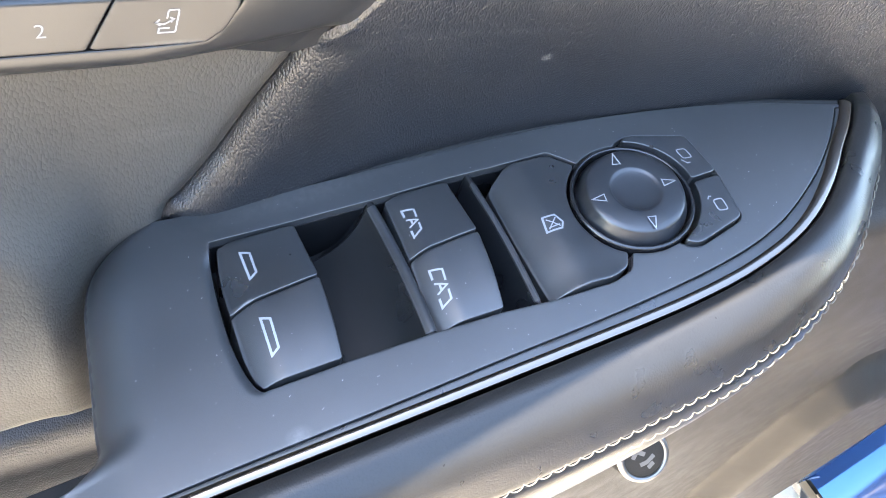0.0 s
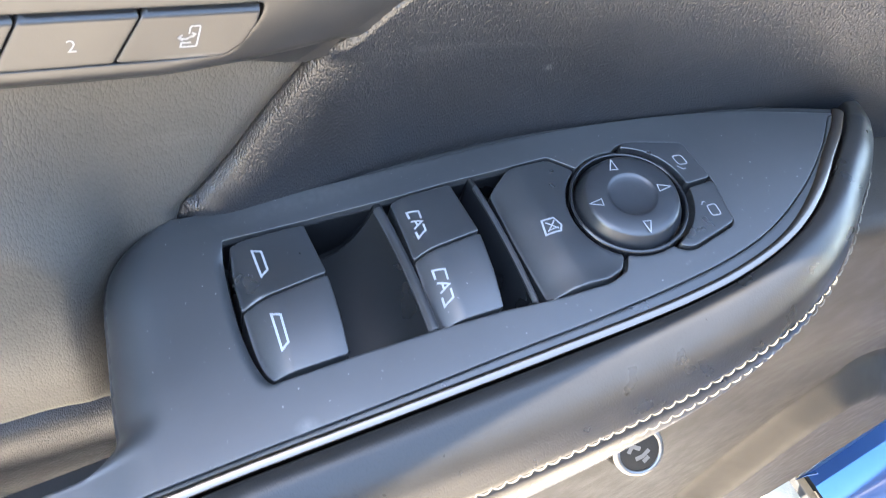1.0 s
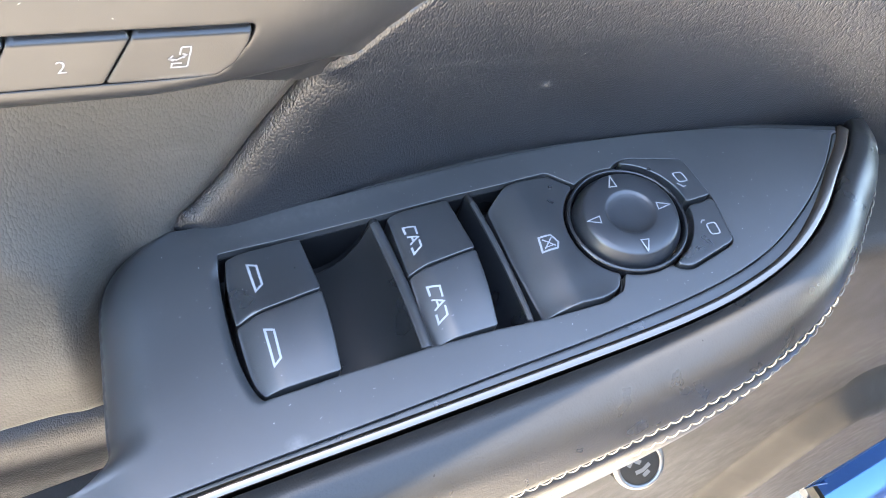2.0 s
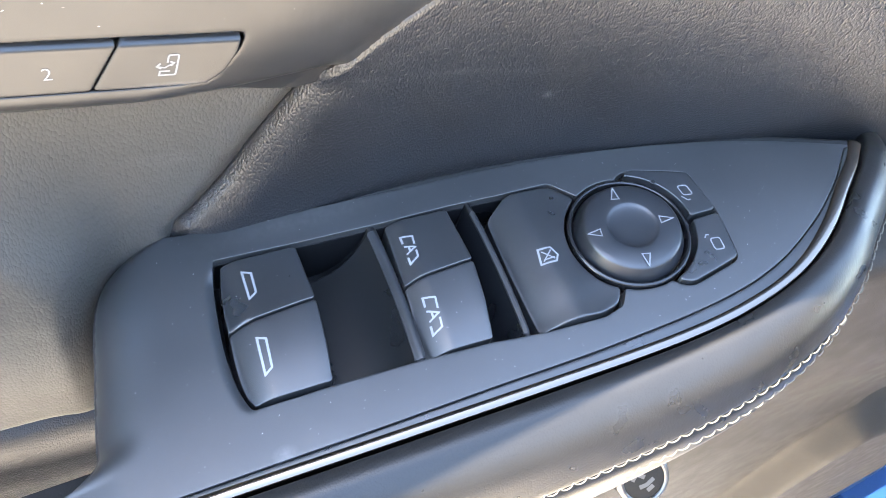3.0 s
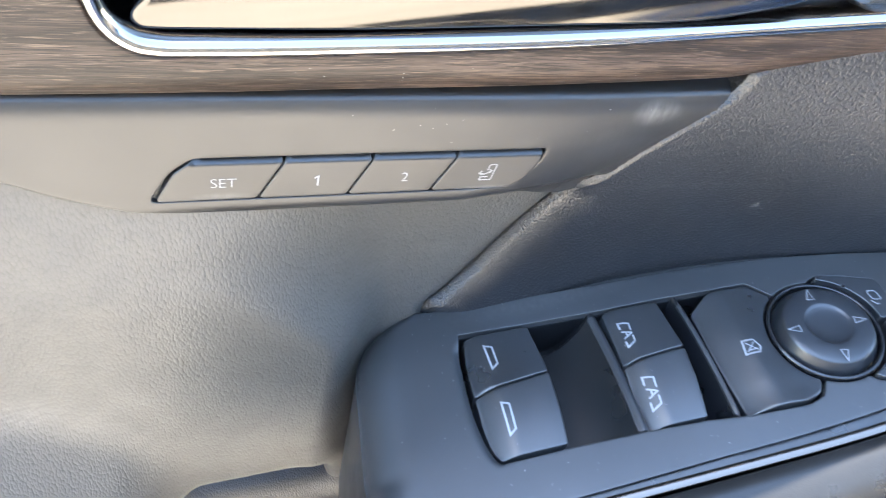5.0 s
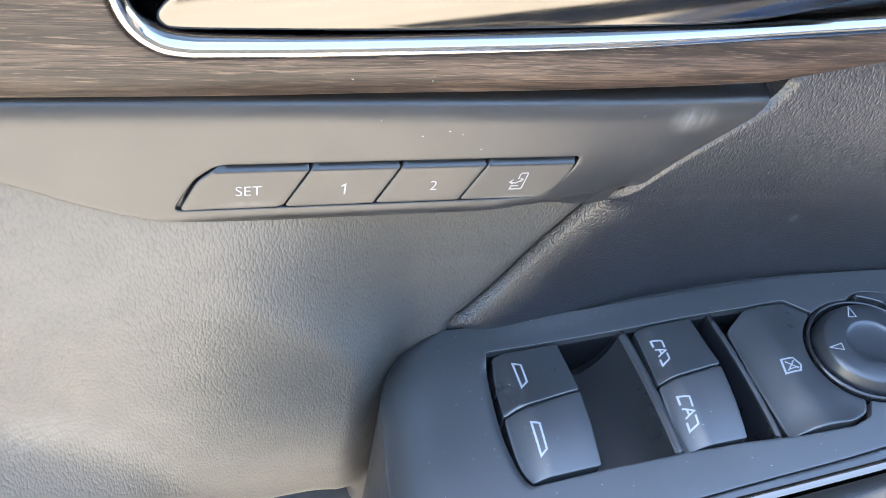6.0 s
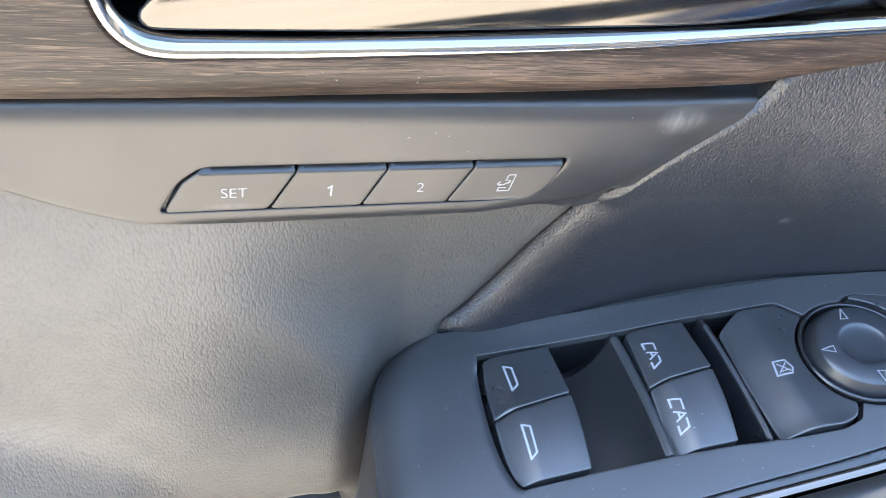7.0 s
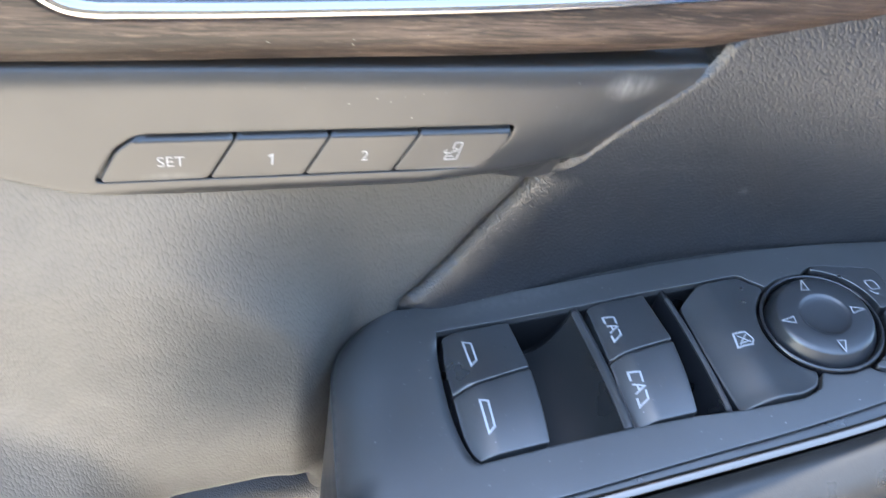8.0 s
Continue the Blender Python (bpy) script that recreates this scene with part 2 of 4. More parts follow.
def sheet(name, outer, top, material, parent, place=FLAT, holes=(), step=0.001, edge=0.0006, depth=0.004, inset=0.0, label=""):
    """A shell over an outline (less its holes): its height is top(a, b), its rim is rounded off and turned down by depth."""
    crisp = 0 < edge <= 2 * step
    skirt_from = inset
    inset = inset + edge if crisp else inset
    outer = np.asarray(outer, float)
    lo, hi = outer.min(0) - step, outer.max(0) + step
    na, nb = int((hi[0] - lo[0]) / step) + 2, int((hi[1] - lo[1]) / step) + 2
    ga, gb = np.meshgrid(lo[0] + np.arange(na) * step, lo[1] + np.arange(nb) * step, indexing="ij")
    q = np.stack([ga.ravel(), gb.ravel()], 1)
    sd, near = side(outer, q)
    for hole in holes:
        hs, hn = side(np.asarray(hole, float), q)
        use = -hs < sd
        sd, near = np.where(use, -hs, sd), np.where(use[:, None], hn, near)
    with np.errstate(all="ignore"):
        inward = np.where(np.abs(sd)[:, None] > 1e-9, (q - near) / sd[:, None], 0.0)
    sd = sd - inset
    ok = sd > -0.5 * step
    idx = np.arange(na * nb).reshape(na, nb)
    quads = np.stack([idx[:-1, :-1], idx[1:, :-1], idx[1:, 1:], idx[:-1, 1:]], -1).reshape(-1, 4)
    quads = quads[ok[quads].all(1)]
    e = np.concatenate([quads[:, [i, (i + 1) % 4]] for i in range(4)])
    key = np.sort(e, 1)
    key = key[:, 0].astype(np.int64) * (na * nb) + key[:, 1]
    _, first, count = np.unique(key, return_index=True, return_counts=True)
    rim = e[first[count == 1]]
    snap = np.zeros(len(q), bool)
    snap[rim.ravel()] = True
    snap |= ok & (np.abs(sd) < 0.35 * step)
    q = np.where(snap[:, None], near + inward * inset, q)
    d = np.where(snap, 0.0, np.maximum(sd, 0.0))
    used = np.unique(quads)
    back = np.full(len(q), -1)
    back[used] = np.arange(len(used))
    quads, rim = back[quads], back[rim]
    q, d, near, inward = q[used], d[used], near[used], inward[used]
    h = top(q[:, 0], q[:, 1])
    if edge > 0 and not crisp:
        x = np.clip(1 - d / edge, 0, 1)
        h = h - edge * (1 - np.sqrt(1 - x * x))
    verts = [place(q[:, 0], q[:, 1], h)]
    faces = quads.tolist()
    if depth > 0:
        ring = np.unique(rim)
        pos = {int(v): i for i, v in enumerate(ring)}
        count, base = len(ring), len(q)
        start = ring
        if crisp:
            for k in (1, 2, 3):
                a = k * math.pi / 6
                p = near[ring] + inward[ring] * (skirt_from + edge * (1 - math.sin(a)))
                verts.append(place(p[:, 0], p[:, 1], h[ring] - edge * (1 - math.cos(a))))
                here = base + np.arange(count)
                for i, j in rim:
                    a0, b0 = pos[int(i)], pos[int(j)]
                    faces.append([int(start[b0]), int(start[a0]), int(here[a0]), int(here[b0])])
                start, base = here, base + count
            low = p
        else:
            verts.append(verts[0][ring])
            start, base, low = base + np.arange(count), base + count, q[ring]
        verts.append(place(low[:, 0], low[:, 1], h[ring] - edge * crisp - depth))
        for i, j in rim:
            a0, b0 = pos[int(i)], pos[int(j)]
            faces.append([int(start[b0]), int(start[a0]), base + a0, base + b0])
    return link(name, np.concatenate(verts), faces, material, parent, label)


def sweep(name, path, section, material, parent, label="", closed=False, up=(0, 0, 1), ends=True, size=None):
    """A section of (out, up) points carried along a line; out is to the line's right."""
    path, section = np.asarray(path, float), np.asarray(section, float)
    n, k = len(path), len(section)
    tan = np.roll(path, -1, 0) - np.roll(path, 1, 0) if closed else np.gradient(path, axis=0)
    tan /= np.linalg.norm(tan, axis=1)[:, None]
    out = np.cross(tan, np.array(up, float))
    out /= np.linalg.norm(out, axis=1)[:, None]
    top = np.cross(out, tan)
    size = np.ones(n) if size is None else np.asarray(size)
    section = section[None] * size[:, None, None]
    verts = (path[:, None] + out[:, None] * section[:, :, :1] + top[:, None] * section[:, :, 1:]).reshape(-1, 3)
    faces = []
    for i in range(n if closed else n - 1):
        for j in range(k - 1):
            a, b = i * k + j, ((i + 1) % n) * k + j
            faces.append([a, b, b + 1, a + 1])
    if ends and not closed:
        faces += [list(range(k)), list(range((n - 1) * k, n * k))[::-1]]
    return link(name, verts, faces, material, parent, label)


def lathe(name, centre, profile, material, parent, axis=(0, 0, 1), n=64, label=""):
    """A profile of (radius, height) turned round an axis."""
    turn = Vector((0, 0, 1)).rotation_difference(Vector(axis)).to_matrix()
    verts, faces, k = [], [], len(profile)
    for i in range(n):
        a = 2 * math.pi * i / n
        for r, h in profile:
            verts.append(Vector(centre) + turn @ Vector((r * math.cos(a), r * math.sin(a), h)))
    for i in range(n):
        for j in range(k - 1):
            a, b = i * k + j, ((i + 1) % n) * k + j
            faces.append([a, b, b + 1, a + 1])
    return link(name, verts, faces, material, parent, label)


def strokes(name, lines, width, top, material, parent, place=FLAT, lift=0.00012, label=""):
    """Printed lines of one width on a surface; a line that ends where it began is closed."""
    verts, faces = [], []
    for line in lines:
        p = np.asarray(line, float)
        closed = np.allclose(p[0], p[-1])
        if closed:
            p = p[:-1]
        fine = []
        m = len(p)
        for i in range(m if closed else m - 1):
            a, b = p[i], p[(i + 1) % m]
            cuts = max(1, int(np.linalg.norm(b - a) / 0.0006))
            fine += [a + (b - a) * s / cuts for s in range(cuts)]
        if not closed:
            fine.append(p[-1])
        p = np.array(fine)
        m = len(p)
        d = (np.roll(p, -1, 0) - p) if closed else np.diff(p, axis=0, append=p[-1:] * 2 - p[-2:-1])
        d /= np.linalg.norm(d, axis=1)[:, None]
        prev = np.roll(d, 1, 0) if closed else np.concatenate([d[:1], d[:-1]])
        nrm = np.stack([-(d + prev)[:, 1], (d + prev)[:, 0]], 1)
        nrm /= np.linalg.norm(nrm, axis=1)[:, None]
        stretch = 1 / np.maximum(0.5, nrm[:, 0] * -d[:, 1] + nrm[:, 1] * d[:, 0])
        l, r = p + nrm * (width / 2 * stretch)[:, None], p - nrm * (width / 2 * stretch)[:, None]
        base = sum(len(v) for v in verts)
        both = np.concatenate([l, r])
        verts.append(place(both[:, 0], both[:, 1], top(both[:, 0], both[:, 1]) + lift))
        for i in range(m if closed else m - 1):
            j = (i + 1) % m
            faces.append([base + m + i, base + m + j, base + j, base + i])
    return link(name, np.concatenate(verts), faces, material, parent, label, False)


def writing(name, text, size, at, top, material, parent, place=UPRIGHT, slant=0.0, lift=0.00012):
    """Text in the built-in font, laid on a surface with its middle at the given point."""
    cu = bpy.data.curves.new(name, "FONT")
    cu.body, cu.size, cu.align_x, cu.align_y, cu.resolution_u, cu.offset = text, 1.0, "CENTER", "CENTER", 4, -0.007
    ob = bpy.data.objects.new(name, cu)
    scene.collection.objects.link(ob)
    me = bpy.data.meshes.new_from_object(ob.evaluated_get(bpy.context.evaluated_depsgraph_get()))
    v = np.array([x.co[:2] for x in me.vertices]) * size
    f = [list(p.vertices) for p in me.polygons]
    bpy.data.objects.remove(ob)
    bpy.data.curves.remove(cu)
    bpy.data.meshes.remove(me)
    a, b = at[0] + v[:, 0] + v[:, 1] * slant, at[1] + v[:, 1]
    return link(name, place(a, b, top(a, b) + lift), f, material, parent, "", False)


def ease(x):
    x = np.clip(x, 0, 1)
    return x * x * (3 - 2 * x)


# ---- the ground and the sky's distance ----
cells = 24
gx, gy = np.meshgrid(np.linspace(-1, 1, cells), np.linspace(-1, 1, cells), indexing="ij")
gv = np.stack([np.sign(gx.ravel()) * np.abs(gx.ravel()) ** 3 * 900, np.sign(gy.ravel()) * np.abs(gy.ravel()) ** 3 * 900, np.zeros(cells * cells)], 1)
gi = np.arange(cells * cells).reshape(cells, cells)
gf = np.stack([gi[:-1, :-1], gi[1:, :-1], gi[1:, 1:], gi[:-1, 1:]], -1).reshape(-1, 4)
tagged(link("ground", gv, gf, CONCRETE), "pale sunlit concrete ground under the car", "ground", "", "structure")



# Unseen dark wall, added only to darken reflections near the horizon.
def screen_wall(name, x0, x1, y0, y1, top):
    v = [(x, y, z) for z in (0, top) for x, y in ((x0, y0), (x1, y0), (x1, y1), (x0, y1))]
    f = [(0, 1, 5, 4), (1, 2, 6, 5), (2, 3, 7, 6), (3, 0, 4, 7), (4, 5, 6, 7), (3, 2, 1, 0)]
    tagged(link(name, v, f, SCREEN, None, "", False), "plain dark grey unseen wall added to darken low reflections", "wall", "", "structure")


screen_wall("screen_south", -16.0, 16.0, -8.2, -8.0, 5.0)


# ---- the door ----
def swell(x):
    """How far the door comes inboard towards its hinges."""
    d = np.maximum(0, x - 0.1)
    return 1.5 * d ** 2 / (1 + (d / 0.22) ** 2)


def door_h(x, z):
    return -0.017 + 0.017 * ease((z - 0.985) / 0.1) + swell(x)


CREASE = [(0.0375, 0.9715), (0.0405, 0.9745), (0.0512, 0.9900), (0.0600, 1.0085), (0.0670, 1.0240), (0.0710, 1.0333)]
PAD_UP = [(0.0735, 1.0368), (0.0775, 1.0422), (0.0838, 1.0518), (0.0938, 1.0634), (0.1035, 1.0738), (0.1065, 1.0815)]


def wall_h(x, z):
    """The wall behind the bolster: hollow round the armrest's end and beside the crease, leaning inboard low down at its rear."""
    xc = np.interp(z, [p[1] for p in CREASE], [p[0] for p in CREASE])
    dip = 0.0012 * ease(1 - (xc - x) / 0.010) * ease((1.045 - z) / 0.02) + 0.0028 * ease(1 - (xc - x) / 0.006) * ease((1.036 - z) / 0.006)
    hollow = door_h(x, z) - dip - 0.0036 * ease((1.075 - z) / 0.04)
    low = 0.980 - 0.9 * (x + 0.12) - z
    lean = 0.62 * 0.5 * (low + np.sqrt(low * low + 0.012 ** 2)) * ease((-0.045 - x) / 0.03)
    rear = 0.0010 - 1.0 * np.maximum(z - 0.995, 0) ** 2 - 0.09 * np.maximum(1.01 - z, 0) + lean
    start = -0.003 - 0.042 * ease((z - 0.968) / 0.055)
    return rear + (hollow - rear) * ease((x - start) / (0.021 - start))


def pad_h(x, z):
    """The bolster's face, rolled off broadly towards its crease."""
    line = smooth_line(CREASE, n=3)
    xc = np.interp(z, line[:, 1], line[:, 0])
    return door_h(x, z) - 0.0046 * np.clip(1 - (x - xc) / 0.017, 0, 1) ** 2.4 * ease((1.041 - z) / 0.012)


door = thing("car_door", (0.0, 0.03, 0.2), "open car door lined with black grained leather and taupe lower trim", "car door")
wall_line = rounded([(-0.42, 0.80), (-0.108, 0.80), (-0.098, 0.850), (-0.084, 0.8735), (-0.010, 0.8812), (0.0, 0.8775), (0.0060, 0.8690), (0.0065, 0.82), (0.10, 0.83), (0.078, 1.050), (-0.035, 1.050), (-0.060, 1.074), (-0.42, 1.074)], 0.009, 6)
sheet("upper_panel", wall_line, wall_h, WALL, door, UPRIGHT, step=0.002, edge=0.012, depth=0.05, label="grained soft-touch wall panel")

MEM_RIGHT = [(0.0660, 1.0300), (0.0770, 1.0345), (0.0880, 1.0460), (0.1005, 1.0595), (0.1100, 1.0710), (0.1125, 1.0800)]
pad_line = np.concatenate([
    smooth_line([(0.0345, 0.966), *CREASE, *PAD_UP]),
    np.array([(0.14, 1.12), (0.62, 1.25), (0.62, 0.88), (0.05, 0.88)])])
sheet("bolster_pad", pad_line, pad_h, PAD, door, UPRIGHT, step=0.0010, edge=0.0022, depth=0.03, label="black pebble-grained padded bolster")


def lower_h(x, z):
    """Lower trim: it leans inboard going down and carries a raised pod towards the hinges."""
    base = 0.044 + 0.016 * ease((0.955 - z) / 0.16) + 0.55 * swell(x) * ease((z - 0.82) / 0.12)
    into = side(POD, np.column_stack([x, z]))[0]
    return base + 0.018 * ease((into + 0.002) / 0.024) - 0.004 * np.exp(-((into + 0.004) / 0.006) ** 2) * ease((x - 0.415) / 0.02)


POD = rounded([(0.392, 0.25), (0.393, 0.70), (0.398, 0.765), (0.414, 0.803), (0.436, 0.809), (0.47, 0.803), (0.53, 0.77), (0.76, 0.58), (0.76, 0.25)], 0.01)
sheet("lower_panel", rounded([(-0.45, 0.28), (0.40, 0.28), (0.47, 0.40), (0.557, 0.517), (0.594, 0.579), (0.613, 0.656), (0.68, 0.99), (0.26, 0.99), (0.20, 0.95), (0.12, 0.80), (-0.45, 0.80)], 0.02), lower_h, LOWER, door, UPRIGHT,
      step=0.004, edge=0.008, depth=0.06, label="taupe moulded lower trim panel")


def shell_h(x, z):
    return -0.09 - 0.02 * ease((z - 0.9) / 0.4)


sheet("outer_shell", rounded([(-0.5, 0.27), (0.44, 0.27), (0.60, 0.65), (0.66, 1.23), (-0.5, 1.20)], 0.03), shell_h, BLUE, door, UPRIGHT, step=0.01, edge=0.01, depth=0.03, label="blue painted door skin")
sheet("belt_panel", rounded([(-0.5, 1.145), (0.62, 1.20), (0.62, 1.25), (-0.5, 1.22)], 0.01), lambda x, z: 0.004 - 0.05 * ease((z - 1.17) / 0.08) + 0.7 * swell(x), PAD, door, UPRIGHT,
      step=0.004, edge=0.01, depth=0.06, label="black grained upper door roll")


cup_run = np.column_stack([np.linspace(-0.3, 0.028, 24), np.zeros(24), np.zeros(24)])
sweep("pull_cup", cup_run, [(-y, z) for y, z in smooth_line([(0.056, 0.866), (0.031, 0.8645), (0.0235, 0.8615), (0.0190, 0.8565), (0.0165, 0.850), (0.0155, 0.843), (0.0158, 0.835), (0.0168, 0.822), (0.0195, 0.805), (0.03, 0.785)], n=5)], PAD, door, "grained roll inside the pull handle")

# ---- the armrest ----
def plane(x, y):
    """Height of the switch panel's face."""
    return 0.98703 + 0.20529 * (x - 0.14677) + 0.06757 * (y + 0.0281)


TRIM = [(-0.055, -0.0612), (0.0208, -0.0610), (0.044, -0.0613), (0.0737, -0.0620), (0.0977, -0.0625), (0.1236, -0.0630), (0.1515, -0.0634), (0.1716, -0.0631),
        (0.1898, -0.0616), (0.2080, -0.0580), (0.2237, -0.0525), (0.2383, -0.0442), (0.2511, -0.0338), (0.2605, -0.0263), (0.2672, -0.0195)]
trim2 = smooth_line(TRIM, n=8)
trim3 = np.column_stack([trim2, plane(trim2[:, 0], trim2[:, 1])])
beyond = np.array([[0.2710, -0.0155, 1.0118], [0.2740, -0.0110, 1.0105], [0.2760, -0.0040, 1.0080]])
arm3 = np.concatenate([trim3, beyond])

armrest = thing("armrest", (0.05, -0.07, 0.93), "padded black leather armrest with a double row of pale stitching", "armrest")
def girth(x):
    """The armrest is stouter towards its rear."""
    return 1.25 - 0.22 * ease((x - 0.09) / 0.15)


ARM_SECTION = smooth_line([(0.0022, -0.0035), (0.0023, -0.0009), (0.0032, 0.0003), (0.0058, 0.0010), (0.0085, 0.0005), (0.0125, -0.0020), (0.0161, -0.0058), (0.0186, -0.0107),
                           (0.0199, -0.0138), (0.0202, -0.0152), (0.0199, -0.0165), (0.0208, -0.0178), (0.0214, -0.0194), (0.0219, -0.0222), (0.0224, -0.0270), (0.0205, -0.0310), (0.0130, -0.0335), (0.0, -0.0345), (-0.03, -0.035)], n=4)
sweep("leather_cover", arm3, ARM_SECTION, ARM, armrest, size=girth(arm3[:, 0]))


def arm_point(s, out, up):
    """A point beside the armrest's edge line, s metres from its rear end, with the line's heading there."""
    seg = np.linalg.norm(np.diff(arm3, axis=0), axis=1)
    run = np.concatenate([[0], np.cumsum(seg)])
    p = np.array([np.interp(s, run, arm3[:, i]) for i in range(3)])
    p2 = np.array([np.interp(s + 0.002, run, arm3[:, i]) for i in range(3)])
    t = Vector(p2 - p).normalized()
    o = t.cross(Vector((0, 0, 1))).normalized()
    k = float(girth(p[0]))
    out, up = out * k, up * k
    return Vector(p) + o * out + o.cross(t) * up, t, o


def stitch_mesh():
    """One slack stitch: a thin thread bent like a shallow bow."""
    verts, faces = [], []
    for i in range(7):
        s = -1 + 2 * i / 6
        c = Vector((s * 0.00225, -0.0010 * (1 - s * s), 0.0003 - 0.0006 * s ** 4))
        for j in range(5):
            a = 2 * math.pi * j / 5
            r = 0.00021 * (1 - 0.4 * s ** 4)
            verts.append(c + Vector((0, r * math.cos(a), r * math.sin(a))))
    for i in range(6):
        for j in range(5):
            a, b = i * 5 + j, i * 5 + (j + 1) % 5
            faces.append([a, b, b + 5, a + 5])
    me = bpy.data.meshes.new("stitch")
    me.from_pydata(verts, [], faces)
    me.materials.append(THREAD)
    me.polygons.foreach_set("use_smooth", [True] * len(me.polygons))
    return me


STITCH = stitch_mesh()
for out, up in ((0.0203, -0.0134), (0.0219, -0.0196)):
    for i in range(80):
        p, t, o = arm_point(0.004 + 0.0045 * i, out + 0.0002, up)
        ob = new("stitch", STITCH)
        n = (o + Vector((0, 0, 0.3))).normalized()
        y = n.cross(t).normalized()
        ob.parent = armrest
        ob.matrix_basis = Matrix.Translation(p - WHERE[armrest]) @ Matrix((t, y, t.cross(y))).transposed().to_4x4()

sweep("seam", np.array([arm_point(s, 0.0201, -0.0165)[0] for s in np.arange(0.002, 0.36, 0.004)]), [(-0.0004, 0.0005), (0.00005, 0.0003), (0.00012, 0), (0.00005, -0.0003), (-0.0004, -0.0005)], RUBBER, armrest, "dark sunken seam between the stitches")

# ---- the window switch panel ----
panel = thing("window_switch_panel", (0.12, -0.02, 0.95), "matte black window and mirror switch panel edged with chrome", "switch panel")
KNOB_C, KNOB_R = (0.1703, -0.0253), 0.0207
TOP_EDGE = [(0.2660, -0.0188), (0.2469, -0.0108), (0.2271, -0.0033), (0.2067, 0.0027), (0.1862, 0.0075), (0.1657, 0.0109), (0.1355, 0.0144), (0.1062, 0.0163), (0.0700, 0.0190), (0.0380, 0.0216)]
LEFT_END = [(0.0288, 0.0224), (0.0218, 0.0216), (0.0154, 0.0184), (0.0112, 0.0137), (0.0084, 0.0046), (0.0063, -0.0127), (0.0043, -0.0300), (0.0034, -0.0400), (0.0000, -0.0445), (-0.0060, -0.0465), (-0.0200, -0.0470), (-0.05, -0.0490)]
SEAM = [(-0.05, -0.0588), (0.0241, -0.0586), (0.0756, -0.0590), (0.1094, -0.0590), (0.1461, -0.0592), (0.1834, -0.0575), (0.2086, -0.0527), (0.2310, -0.0425), (0.2480, -0.0310), (0.2602, -0.0196)]
left_line = smooth_line(LEFT_END)
fascia_line = np.concatenate([smooth_line(TOP_EDGE) - np.array([0, 0.0010]), left_line, smooth_line(SEAM)])
RECESS_LEFT = smooth_line([(0.0454, -0.0419), (0.0432, -0.0350), (0.0422, -0.0270), (0.0420, -0.0190), (0.0426, -0.0080), (0.0437, 0.0020), (0.0450, 0.0078)], n=4)
RECESS = rounded([(0.0693, 0.0058), (0.0973, 0.0040), (0.1180, 0.0032), (0.1353, 0.0018), (0.1530, 0.0008), (0.1600, -0.0070), (0.1600, -0.0420), (0.1560, -0.0480), (0.1494, -0.0496),
                  (0.1311, -0.0482), (0.1139, -0.0456), (0.0934, -0.0438), (0.0668, -0.0424), *RECESS_LEFT], 0.0012, 3)
KNOB_HOLE = circle(*KNOB_C, KNOB_R)
MIRROR = rounded([(0.1750, -0.0045), (0.1815, -0.0030), (0.2004, -0.0103), (0.2019, -0.0279), (0.1992, -0.0460), (0.1800, -0.0496), (0.1750, -0.0462)], 0.0028)


def fascia_h(x, y):
    """Flat face that rolls down over its rear end."""
    order = np.argsort(left_line[:, 1])
    ex = np.interp(y, left_line[order, 1], left_line[order, 0])
    s = np.clip(x - ex, 0, 0.014)
    roll = 0.014 - np.sqrt(np.maximum(0, 0.014 ** 2 - (0.014 - s) ** 2))
    roll = roll * ease((y + 0.0475) / 0.012) + 0.004 * ease((-0.040 - y) / 0.008) * ease((0.012 - x) / 0.02)
    xl = np.interp(y, RECESS_LEFT[:, 1], RECESS_LEFT[:, 0])
    lip = 0.0022 * np.clip(1 - (xl - x) / 0.0036, 0, 1) ** 2 * (x < xl + 0.001) * ease((y + 0.043) / 0.004) * ease((0.0065 - y) / 0.007)
    return plane(x, y) - roll - lip


sheet("fascia", fascia_line, fascia_h, FASCIA, panel, holes=(RECESS, KNOB_HOLE, MIRROR), step=0.0006, edge=0.00025, depth=0.0032, inset=0.0003)

core_line = fascia_line[fascia_line[:, 0] > 0.002]
sheet("core", core_line, lambda x, y: fascia_h(x, y) - 0.0025, FASCIA, armrest, step=0.002, edge=0, depth=0.07, inset=0.0004, holes=(rounded([(0.034, 0.013), (0.21, 0.004), (0.21, -0.053), (0.034, -0.050)], 0.002),), label="dark inner body of the armrest")
sheet("tray_rim", rounded([(0.033, 0.014), (0.212, 0.005), (0.212, -0.054), (0.033, -0.051)], 0.002), lambda x, y: plane(x, y) - 0.0026, TRAY, panel, step=0.0008, edge=0, depth=0.018, holes=(RECESS, KNOB_HOLE, MIRROR), label="walls of the switch recess, darkened in colour for shade")

# dark strip laid along the top edge in place of a shadow gap
edge3 = smooth_line(TOP_EDGE)
sweep("shadow_gap", np.column_stack([edge3, plane(edge3[:, 0], edge3[:, 1])]), [(-0.0018, -0.003), (-0.0016, -0.0011), (0.0, -0.0009), (0.0016, -0.0008), (0.0018, -0.003)], RUBBER, panel, "thin dark strip standing in for the shadow gap")

